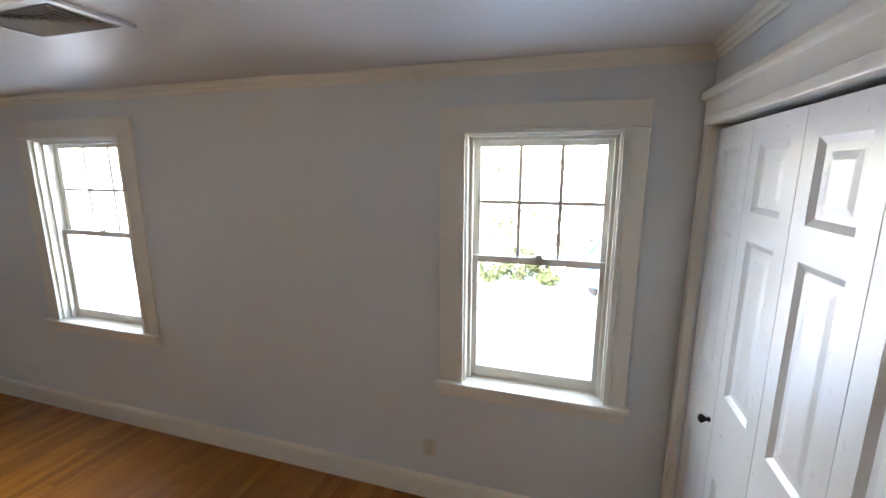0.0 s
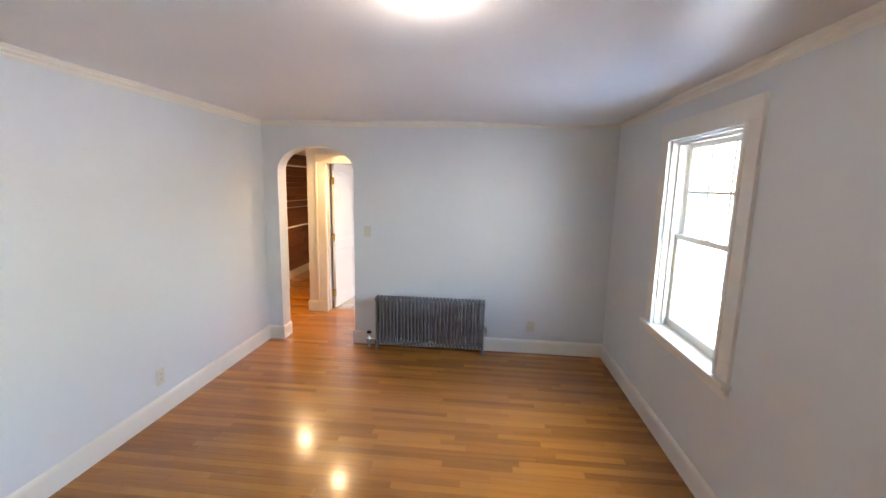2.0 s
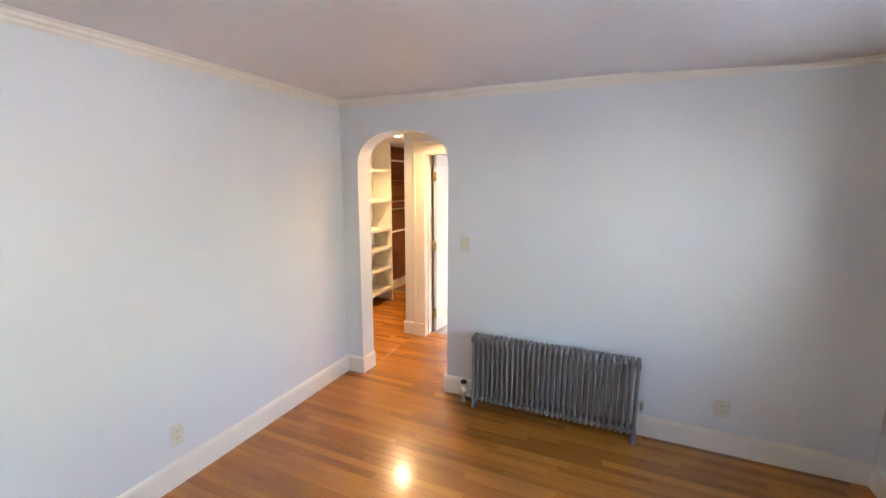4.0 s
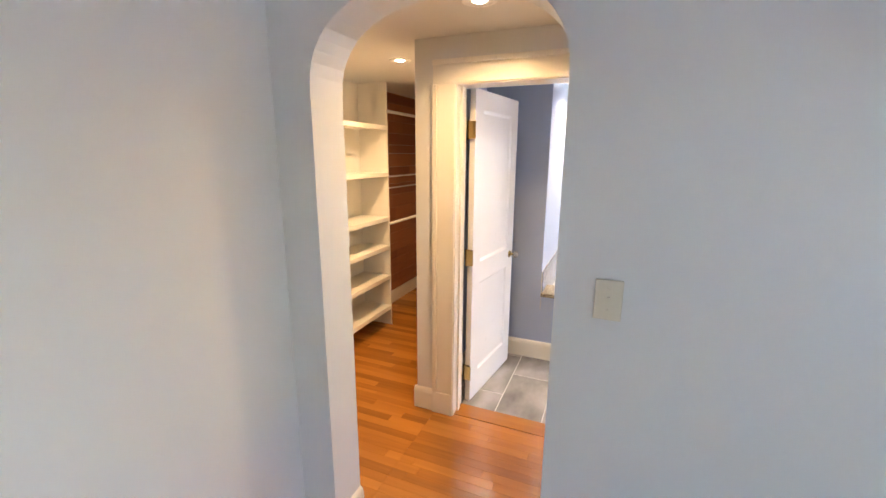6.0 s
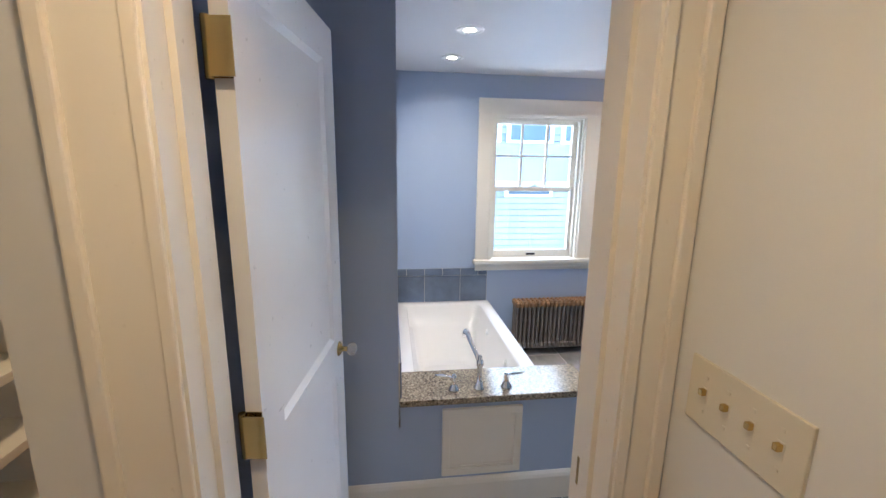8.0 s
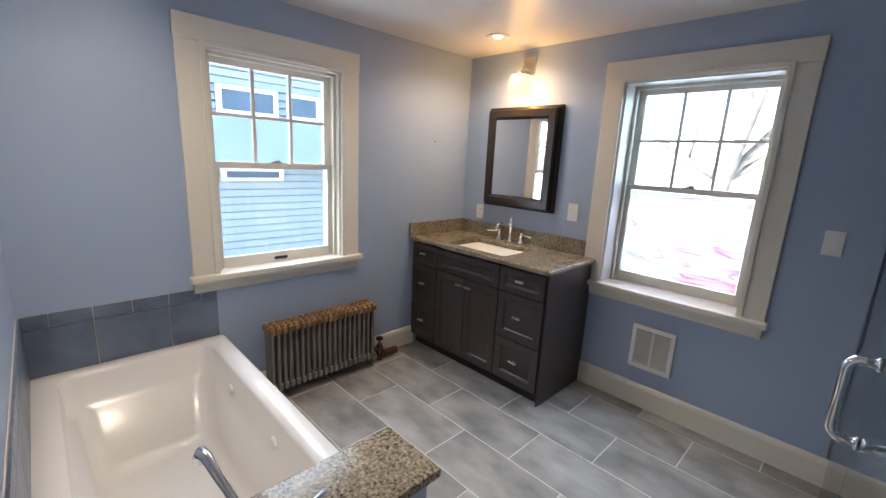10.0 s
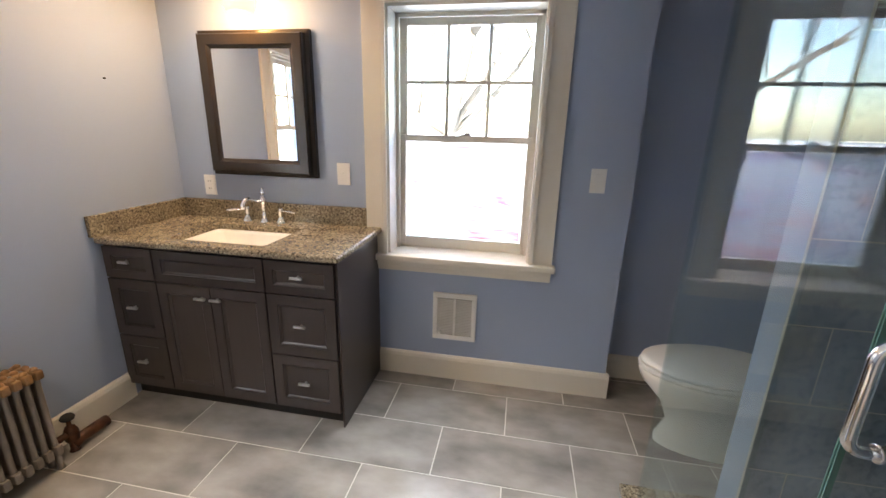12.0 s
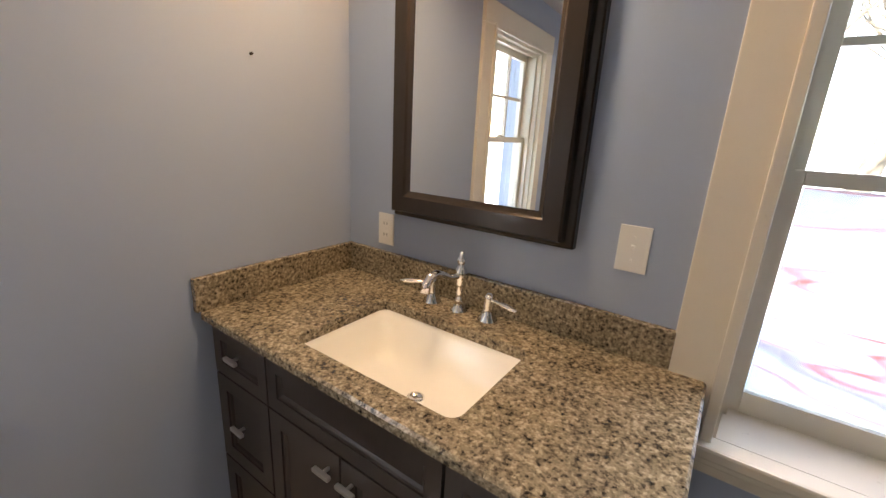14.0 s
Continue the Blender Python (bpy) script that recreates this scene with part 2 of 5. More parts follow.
SHOWER_GLASS = glass_material("shower_glass", (0.92, 0.96, 0.96))
GLASS_EDGE = material("green_glass_edge", (0.14, 0.30, 0.28), 0.1, vary=0.05, bump=0.0)
CRYSTAL = material("crystal_glass", (0.95, 0.97, 0.98), 0.06, vary=0.0, bump=0.0)
CRYSTAL.node_tree.nodes["Principled BSDF"].inputs["Transmission Weight"].default_value = 0.75
FILM = film_material()
MIRROR = material("mirror_silver", (0.90, 0.91, 0.91), 0.0, 1.0, vary=0.0, bump=0.0)
MIRROR.node_tree.nodes["Map Range.001"].inputs[4].default_value = 0.004
BULB = glowing("lit_bulb", (1.0, 0.90, 0.75), 0.7)
LED = glowing("lit_lens", (1.0, 0.86, 0.68), 3)
SHADE = glowing("lit_opal_glass", (1.0, 0.70, 0.30), 0.22, (0.12, 0.10, 0.06))
SNOW = material("snow", (0.80, 0.82, 0.86), 0.6, vary=0.04, scale=0.6, grain=8, bump=0.2)
BARK = material("bark", (0.20, 0.17, 0.13), 0.9, vary=0.25, scale=6, grain=30, bump=0.4)
LEAF = material("evergreen_leaf", (0.06, 0.085, 0.03), 0.6, vary=0.3, scale=3, grain=30, bump=0.1)
# White siding greyed in its base colour, standing in for dimmer daylight.
SIDING = material("dimmed_white_siding", (0.30, 0.325, 0.32), 0.5, vary=0.03, scale=1, grain=40, bump=0.04)
# Darker copy of the snow: the porch roof's shade is in the colour.
SNOW_SHADE = material("shaded_snow", (0.30, 0.34, 0.36), 0.7, vary=0.05, scale=1, grain=20, bump=0.1)
SHUTTER = material("blue_grey_shutter", (0.07, 0.10, 0.13), 0.5, vary=0.1, bump=0.05)
ROOFING = material("roof_shingle", (0.07, 0.07, 0.075), 0.9, vary=0.2, scale=8, grain=40, bump=0.3)
CAR_BLUE = material("blue_car_paint", (0.05, 0.16, 0.36), 0.25, 0.2, vary=0.03, bump=0.0)
RUBBER = material("rubber", (0.02, 0.02, 0.02), 0.8, vary=0.1, bump=0.0)


# ---- building helpers ----
def box(bm, x0, x1, y0, y1, z0, z1, bevel=0.0):
    vs = [bm.verts.new((x, y, z)) for x in (x0, x1) for y in (y0, y1) for z in (z0, z1)]
    fs = [bm.faces.new([vs[i] for i in f]) for f in ((0, 1, 3, 2), (4, 6, 7, 5), (0, 4, 5, 1), (2, 3, 7, 6), (0, 2, 6, 4), (1, 5, 7, 3))]
    if bevel:
        es = list({e for f in fs for e in f.edges})
        bmesh.ops.bevel(bm, geom=es, offset=bevel, segments=2, profile=0.6, affect="EDGES")
    return bm


def boxed(*args, bevel=0.0):
    return box(bmesh.new(), *args, bevel=bevel)


def lathe(bm, profile, m, seg=20):
    """Turns (radius, height) pairs round the local z of the pose m."""
    rings = []
    for r, z in profile:
        rings.append([bm.verts.new(m @ Vector((r * math.cos(a), r * math.sin(a), z))) for a in (2 * math.pi * k / seg for k in range(seg))])
    for a, b in zip(rings, rings[1:]):
        for k in range(seg):
            f = bm.faces.new((a[k], a[(k + 1) % seg], b[(k + 1) % seg], b[k]))
            f.smooth = True
    bm.faces.new(rings[0][::-1])
    bm.faces.new(rings[-1])
    return bm


def along(p, q):
    return Matrix.Translation(p) @ (Vector(q) - Vector(p)).to_track_quat("Z", "Y").to_matrix().to_4x4()


def rod(bm, p, q, r, seg=12):
    d = (Vector(q) - Vector(p)).length
    return lathe(bm, [(r * 0.9, 0), (r, min(0.002, d / 4)), (r, d - min(0.002, d / 4)), (r * 0.9, d)], along(p, q), seg)


def bent(bm, points, r, seg=10):
    """A tube through points."""
    pts = [Vector(p) for p in points]
    rings = []
    side = None
    for k, p in enumerate(pts):
        d = (pts[min(k + 1, len(pts) - 1)] - pts[max(k - 1, 0)]).normalized()
        if side is None:
            side = d.cross(Vector((0.3, 0.5, 0.8))).normalized()
        side = (side - d * side.dot(d)).normalized()
        up = d.cross(side)
        rad = r[k] if isinstance(r, (list, tuple)) else r
        rings.append([bm.verts.new(p + rad * (math.cos(a) * side + math.sin(a) * up)) for a in (2 * math.pi * j / seg for j in range(seg))])
    for a, b in zip(rings, rings[1:]):
        for j in range(seg):
            bm.faces.new((a[j], a[(j + 1) % seg], b[(j + 1) % seg], b[j])).smooth = True
    bm.faces.new(rings[0][::-1])
    bm.faces.new(rings[-1])
    return bm


def extrude_profile(bm, outline, axis, a, b):
    """A prism of the outline (pairs) from a to b along the axis: x takes (y, z), y takes (x, z), z takes (x, y)."""
    def at(p, s):
        return {"x": (s, p[0], p[1]), "y": (p[0], s, p[1]), "z": (p[0], p[1], s)}[axis]
    lo, hi = [bm.verts.new(at(p, a)) for p in outline], [bm.verts.new(at(p, b)) for p in outline]
    bm.faces.new(lo)
    bm.faces.new(hi[::-1])
    for k in range(len(lo)):
        bm.faces.new((lo[k], hi[k], hi[(k + 1) % len(lo)], lo[(k + 1) % len(lo)]))
    return bm


def mesh(name, bm, mat):
    bmesh.ops.recalc_face_normals(bm, faces=bm.faces)
    me = bpy.data.meshes.new(name)
    bm.to_mesh(me)
    bm.free()
    me.materials.append(mat)
    return me


def part(name, bm, mat, parent, label=""):
    ob = new(name, mesh(name, bm, mat))
    ob.parent = parent
    if parent.type == "EMPTY":
        ob.matrix_parent_inverse = parent.matrix_basis.inverted()
    return tagged(ob, label)


def thing(name, place, label, category, group="", kind=""):
    ob = new(name)
    ob.empty_display_size = 0.05
    ob.matrix_basis = Matrix.Translation(place)
    return tagged(ob, label, category, group, kind)


def solid(name, bm, mat, label="", category="", kind="structure", group=""):
    return tagged(new(name, mesh(name, bm, mat)), label, category, group, kind)


def wall_cells(bm, axis, c0, c1, a0, a1, z0, z1, holes):
    """A wall across the axis from c0 to c1, running a0 to a1, with openings (a0, a1, z0, z1)."""
    aa = sorted({a0, a1, *(v for h in holes for v in h[:2] if a0 < v < a1)})
    zz = sorted({z0, z1, *(v for h in holes for v in h[2:] if z0 < v < z1)})
    for p, q in zip(aa, aa[1:]):
        for u, v in zip(zz, zz[1:]):
            mid = ((p + q) / 2, (u + v) / 2)
            if any(h[0] < mid[0] < h[1] and h[2] < mid[1] < h[3] for h in holes):
                continue
            box(bm, c0, c1, p, q, u, v) if axis == "x" else box(bm, p, q, c0, c1, u, v)
    return bm


def wall(name, axis, c0, c1, a0, a1, z0, z1, holes, mat, label):
    return solid(name, wall_cells(bmesh.new(), axis, c0, c1, a0, a1, z0, z1, holes), mat, label, "wall")


# ---- structure ----
BH, CH = 2.42, 2.28          # ceiling heights: bedroom; bath, hall and closet
XE, YN = 5.41, 3.70          # bedroom east and north faces
W1 = (1.18, 2.06, 0.78, 2.13)    # bedroom windows: opening along x, z
W2 = (4.355, 5.095, 0.78, 2.10)
B1 = (1.435, 2.215, 0.815, 1.99)   # bath west window: along y, z
B2 = (-2.44, -1.645, 0.745, 2.005)  # bath north window: along x, z

wall("wall_bedroom_north", "y", YN, YN + 0.20, -0.30, XE + 0.8, -0.05, BH + 0.1, (W1, W2), PAINT_BED, "pale grey painted wall with two windows")
wall("wall_bedroom_south", "y", -0.12, 0.0, 0.0, XE + 0.8, -0.05, BH + 0.1, (), PAINT_BED, "pale grey painted bedroom wall")
CL = (2.30, 3.604, 0.0, 2.10)
wall("wall_bedroom_east", "x", XE, XE + 0.12, 0.0, YN, -0.05, BH + 0.1, (CL,), PAINT_BED, "pale grey wall with a closet opening")
wall("wall_closet_back", "x", XE + 0.7, XE + 0.8, 0.0, YN, -0.05, BH + 0.1, (), PAINT_BED, "plain closet back wall")

# the arched wall, one outline with the arch cut from below
AY0, AY1, SPRING, APEX = 0.165, 1.005, 1.86, 2.15
curve = []
for k in range(25):
    a = math.pi * k / 24
    c, s = math.cos(a), math.sin(a)
    curve.append(((AY0 + AY1) / 2 + (AY1 - AY0) / 2 * math.copysign(abs(c) ** 0.85, c), SPRING + (APEX - SPRING) * abs(s) ** 0.85))
AX0 = -0.18
bm = bmesh.new()
box(bm, AX0, 0, -1.25, AY0, -0.05, BH + 0.1)
box(bm, AX0, 0, AY1, YN, -0.05, BH + 0.1)
for (ya, za), (yb, zb) in zip(curve, curve[1:]):
    extrude_profile(bm, [(ya, za), (yb, zb), (yb, BH + 0.1), (ya, BH + 0.1)], "x", AX0, 0)
bmesh.ops.remove_doubles(bm, verts=bm.verts, dist=0.0005)
solid("wall_arch", bm, PAINT_BED, "pale grey wall with a round-shouldered archway", "wall")

BD = (0.275, 1.06, 0.0, 2.045)
wall("wall_vestibule_north", "y", 1.147, 1.20, -1.06, AX0, -0.05, CH + 0.2, (), PAINT_HALL, "pale vestibule wall")
wall("wall_bath_door", "x", -1.12, -1.06, 0.03, 1.20, -0.05, CH + 0.2, (BD,), PAINT_HALL, "wall with the bathroom doorway")
wall("wall_bath_door_inner", "x", -1.18, -1.12, 0.09, 1.26, -0.05, CH + 0.2, (BD,), PAINT_BLUE, "periwinkle blue wall round the doorway")
wall("wall_corridor_north", "y", 0.03, 0.09, -3.95, -1.12, -0.05, CH + 0.2, (), PAINT_HALL, "pale closet corridor wall")
wall("wall_corridor_south", "y", -1.25, -1.13, -3.95, 0.0, -0.05, CH + 0.2, (), PAINT_HALL, "pale wall behind the closet shelves")
wall("wall_corridor_west", "x", -4.05, -3.95, -1.25, 0.09, -0.05, CH + 0.2, (), PAINT_HALL, "pale closet end wall")
wall("wall_bath_south", "y", 0.09, 0.15, -2.18, -1.18, -0.05, CH + 0.2, (), PAINT_BLUE, "periwinkle blue wall behind the open door")
solid("wall_tub_chase", boxed(-3.70, -2.06, 0.09, 0.65, -0.05, CH + 0.2), PAINT_BLUE, "periwinkle blue wall beside the bathtub", "wall")
wall("wall_bath_west", "x", -3.95, -3.70, 0.09, 3.72, -0.05, CH + 0.2, (B1,), PAINT_BLUE, "periwinkle blue wall with a window")
wall("wall_bath_north", "y", 3.40, 3.72, -3.70, -1.19, -0.05, CH + 0.2, (B2,), PAINT_BLUE, "periwinkle blue wall with a window")
wall("wall_toilet_north", "y", 3.63, 3.72, -1.19, -0.30, -0.05, CH + 0.2, (), PAINT_BLUE, "periwinkle blue wall behind the toilet")
wall("wall_bath_east", "x", -0.30, AX0, 1.20, 3.72, -0.05, CH + 0.2, (), PAINT_BLUE, "periwinkle blue wall")
wall("wall_shower_south", "y", 1.20, 1.26, -1.12, -0.30, -0.05, CH + 0.2, (), PAINT_BLUE, "wall behind the shower")
wall("wall_shower_north", "y", 2.66, 2.78, -0.86, -0.30, -0.05, CH + 0.2, (), PAINT_BLUE, "short wall between shower and toilet")

# bedroom ceiling sags gently, as old plaster does
bm = bmesh.new()
nx, ny = 44, 30
grid = [[bm.verts.new((-0.0 + (XE + 0.1) * i / nx, YN * j / ny, BH + 0.004 - 0.018 * (0.5 + 0.5 * noise.noise((i * 0.22, j * 0.20, 3.1))) - 0.035 * math.exp(-((XE * i / nx - 0.25) / 0.55) ** 2 - ((YN * j / ny - 3.1) / 0.6) ** 2))) for j in range(ny + 1)] for i in range(nx + 1)]
for i in range(nx):
    for j in range(ny):
        bm.faces.new((grid[i][j], grid[i][j + 1], grid[i + 1][j + 1], grid[i + 1][j])).smooth = True
box(bm, -0.02, XE + 0.8, -0.02, YN + 0.02, BH + 0.03, BH + 0.12)
solid("ceiling_bedroom", bm, CEILING, "off-white uneven plaster ceiling", "ceiling")
solid("ceiling_bath", box(boxed(-3.72, -1.11, 0.1, 1.19, CH, CH + 0.1), -3.72, -0.2, 1.19, 3.65, CH, CH + 0.1), CEILING, "smooth white bathroom ceiling", "ceiling")
solid("ceiling_hall", boxed(-3.97, AX0 + 0.02, -1.2, 0.1, CH, CH + 0.1), CEILING, "white closet ceiling", "ceiling")
solid("ceiling_vestibule", boxed(-1.10, AX0 + 0.02, 0.1, 1.17, CH, CH + 0.1), CEILING, "white vestibule ceiling", "ceiling")
solid("roof_slab", boxed(-4.3, 6.6, -1.6, 4.2, BH + 0.14, BH + 0.3), ROOFING, "plain dark roof slab closing the house", "roof")
wood_floor = solid("floor_wood", boxed(-3.95, XE + 0.7, -1.2, YN, -0.06, -0.012), SUBFLOOR, "honey-coloured oak strip floor", "floor")
tile_floor = solid("floor_tile", box(boxed(-3.70, -1.185, 0.15, 1.262, -0.012, -0.0012), -3.70, -0.3, 1.262, 3.63, -0.012, -0.0012), GROUT, "grey stone-look tile floor with pale grout", "floor")

# ---- trim ----
BASE_Z = 0.148


def base_run(axis, face, sign, a0, a1, mat=TRIM, height=BASE_Z, name="baseboard"):
    """A baseboard with a rounded top on the face, standing out by sign."""
    t = 0.018 * sign
    prof = [(face - 0.002 * sign, 0), (face + t, 0), (face + t, height - 0.028), (face + t * 0.75, height - 0.012), (face + t * 0.3, height - 0.002), (face - 0.002 * sign, height)]
    bm = bmesh.new()
    if axis == "y":      # runs along y, face is x
        extrude_profile(bm, prof, "y", a0, a1)
    else:
        extrude_profile(bm, [(p, z) for p, z in prof], "x", a0, a1)
    return solid(name, bm, mat, "cream painted wooden baseboard", "baseboard")


base_run("y", 0, 1, 0.0, AY0 + 0.018)
base_run("y", 0, 1, AY1 - 0.018, YN)
base_run("x", YN, -1, 0.0, XE)
base_run("x", 0, 1, 0.02, XE)
base_run("y", XE, -1, 0.0, CL[0] - 0.13)
base_run("x", AY0, 1, AX0, 0.0)
base_run("x", AY1, -1, AX0, 0.0)
base_run("x", 1.147, -1, -1.04, AX0)
base_run("y", -1.06, 1, 0.012, 0.16)
base_run("x", 0.03, -1, -3.95, -1.063)
base_run("x", -1.13, 1, -3.95, -2.2)
base_run("y", -3.95, 1, -1.13, 0.03)
base_run("y", -3.70, 1, 1.47, 2.86)
base_run("x", 3.40, -1, -2.50, -1.172)
base_run("y", -1.19, 1, 3.403, 3.63)
base_run("x", 3.63, -1, -1.2, -0.3)
base_run("y", -2.06, 1, 0.15, 1.53)
base_run("x", 0.15, 1, -2.04, -1.2)
base_run("y", -0.30, -1, 2.78, 3.63)


def crown_run(axis, face, sign, a0, a1):
    prof = [(0, -0.062), (0.006, -0.064), (0.012, -0.052), (0.012, -0.040), (0.022, -0.030), (0.022, -0.018), (0.034, -0.006), (0.034, 0.0), (0, 0.0)]
    pts = [(face + p * sign, BH + z - 0.002) for p, z in prof]
    return solid("trim", extrude_profile(bmesh.new(), pts, axis, a0, a1), TRIM, "narrow cream crown moulding", "moulding")


crown_run("y", 0, 1, 0.0, YN)
crown_run("x", 0, 1, 0.035, XE)
crown_run("x", YN, -1, 0.035, XE)
crown_run("y", XE, -1, 0.035, YN - 0.035)


# ---- windows ----
def window(name, place, opening, axis, face, sign, depth, casing, label, sill_over=0.10, upper=(3, 2), film=False, lift=False, rail=0.497, far_casing=None):
    """A double-hung six-over-one window: casing on the wall face, frame in the wall, two sashes, stool and apron. sign: towards the room."""
    a0, a1, z0, z1 = opening
    win = thing(name, place, label, "window", kind="structure")

    def bx(bm, p, q, u, v, zlo, zhi, bevel=0.0):
        """p, q along the wall; u, v metres out from the face into the room."""
        lo, hi = sorted((face + u * sign, face + v * sign))
        return box(bm, lo, hi, p, q, zlo, zhi, bevel) if axis == "x" else box(bm, p, q, lo, hi, zlo, zhi, bevel)

    bm = bmesh.new()
    w, w2 = casing, far_casing or casing
    for p, q in ((a0 - w, a0 + 0.004), (a1 - 0.004, a1 + w2)):
        bx(bm, p, q, -0.002, 0.020, z0 - 0.01, z1, 0.003)
    bx(bm, a0 - w - 0.003, a1 + w2 + 0.003, -0.002, 0.024, z1, z1 + w, 0.004)
    part("casing", bm, TRIM, win)
    bm = bmesh.new()
    for p, q in ((a0 - 0.012, a0 + 0.014), (a1 - 0.014, a1 + 0.012)):
        bx(bm, p, q, 0.019, 0.030, z0, z1 + 0.012, 0.003)
    bx(bm, a0 - 0.012, a1 + 0.012, 0.019, 0.031, z1 - 0.012, z1 + 0.012, 0.003)
    part("casing_bead", bm, TRIM, win)
    bm = bmesh.new()
    t = 0.022
    bx(bm, a0 - 0.001, a0 + t, -depth - 0.08, 0.0, z0, z1)
    bx(bm, a1 - t, a1, -depth - 0.08, 0.0, z0, z1)
    bx(bm, a0 + t, a1 - t, -depth - 0.08, 0.0, z1 - t, z1)
    for p, q in ((a0 + t, a0 + t + 0.018), (a1 - t - 0.018, a1 - t)):
        bx(bm, p, q, -depth + 0.022, -depth + 0.042, z0, z1 - t)
    bx(bm, a0 + t, a1 - t, -depth + 0.022, -depth + 0.042, z1 - t - 0.018, z1 - t)
    part("window_frame", bm, TRIM, win)
    bm = bmesh.new()
    bx(bm, a0 - w - 0.018, a1 + w2 + 0.018, -0.004, 0.055, z0 - 0.030, z0 + 0.005, 0.008)
    bx(bm, a0 + 0.001, a1 - 0.001, -depth - 0.08, -0.003, z0 - 0.002, z0 + 0.004)
    part("window_sill", bm, TRIM, win)
    bm = bmesh.new()
    bx(bm, a0 - w, a1 + w2, -0.002, 0.026, z0 - 0.062, z0 - 0.033, 0.006)
    bx(bm, a0 - w, a1 + w2, -0.002, 0.016, z0 - 0.092, z0 - 0.063, 0.004)
    part("apron", bm, TRIM, win)
    zm = z0 + (z1 - z0) * rail
    s0, s1 = a0 + t + 0.001, a1 - t - 0.001
    st = 0.042
    for which, lo, hi, d in (("lower_sash", z0 + 0.002, zm + 0.018, -depth), ("upper_sash", zm - 0.018, z1 - t, -depth - 0.036)):
        bm = bmesh.new()
        bottom = 0.062 if which == "lower_sash" else 0.034
        top = 0.034 if which == "lower_sash" else 0.042
        bx(bm, s0, s0 + st, d - 0.03, d + 0.004, lo, hi, 0.004)
        bx(bm, s1 - st, s1, d - 0.03, d + 0.004, lo, hi, 0.004)
        bx(bm, s0 + st, s1 - st, d - 0.03, d + 0.003, lo, lo + bottom)
        bx(bm, s0 + st, s1 - st, d - 0.03, d + 0.003, hi - top, hi)
        sash = part(which, bm, TRIM, win)
        g0, g1, h0, h1 = s0 + st, s1 - st, lo + bottom, hi - top
        if which == "upper_sash":
            bm = bmesh.new()
            cols, rows = upper
            for k in range(1, cols):
                c = g0 + (g1 - g0) * k / cols
                bx(bm, c - 0.009, c + 0.009, d - 0.022, d + 0.0, h0, h1)
            for k in range(1, rows):
                c = h0 + (h1 - h0) * k / rows
                bx(bm, g0, g1, d - 0.020, d - 0.002, c - 0.009, c + 0.009)
            part("muntin", bm, TRIM, sash)
            for i in range(cols):
                for j in range(rows):
                    p, q = g0 + (g1 - g0) * i / cols + 0.009, g0 + (g1 - g0) * (i + 1) / cols - 0.009
                    u, v = h0 + (h1 - h0) * j / rows + 0.009, h0 + (h1 - h0) * (j + 1) / rows - 0.009
                    pane = part("pane", bx(bmesh.new(), p, q, d - 0.013, d - 0.009, u, v), WINDOW_GLASS, sash)
                    pane.visible_shadow = False
        else:
            pane = part("pane", bx(bmesh.new(), g0, g1, d - 0.013, d - 0.009, h0, h1), WINDOW_GLASS, sash)
            pane.visible_shadow = False
            if film:
                part("privacy_film", bx(bmesh.new(), g0 + 0.004, g1 - 0.004, d - 0.017, d - 0.0155, h0 + 0.004, h1 - 0.004), FILM, sash, "frosted film with loose red strokes")
            mid = (s0 + s1) / 2
            bm = bmesh.new()
            bx(bm, mid - 0.03, mid + 0.03, d - 0.028, d - 0.002, hi, hi + 0.008, 0.002)
            bx(bm, mid - 0.008, mid + 0.026, d - 0.022, d - 0.010, hi + 0.008, hi + 0.018, 0.003)
            part("sash_lock", bm, NICKEL, sash, "small metal sash lock")
            if lift:
                bm = bmesh.new()
                bx(bm, mid - 0.04, mid + 0.04, d + 0.004, d + 0.012, lo + 0.018, lo + 0.036, 0.003)
                part("sash_lift", bm, DARK, sash, "dark bronze sash lift")
    return win


window("window_1", ((W1[0] + W1[1]) / 2, YN, W1[2]), W1, "y", YN, -1, 0.085, 0.115, "cream six-over-one sash window over a snowy yard")
window("window_2", ((W2[0] + W2[1]) / 2, YN, W2[2]), W2, "y", YN, -1, 0.085, 0.12, "cream six-over-one sash window beside the closet", rail=0.512, far_casing=0.092)
window("window_3", (-3.70, (B1[0] + B1[1]) / 2, B1[2]), B1, "x", -3.70, 1, 0.075, 0.115, "cream sash window facing the neighbouring house", lift=True)
window("window_4", ((B2[0] + B2[1]) / 2, 3.40, B2[2]), B2, "y", 3.40, -1, 0.17, 0.108, "cream sash window with a printed film on its lower pane", film=True)


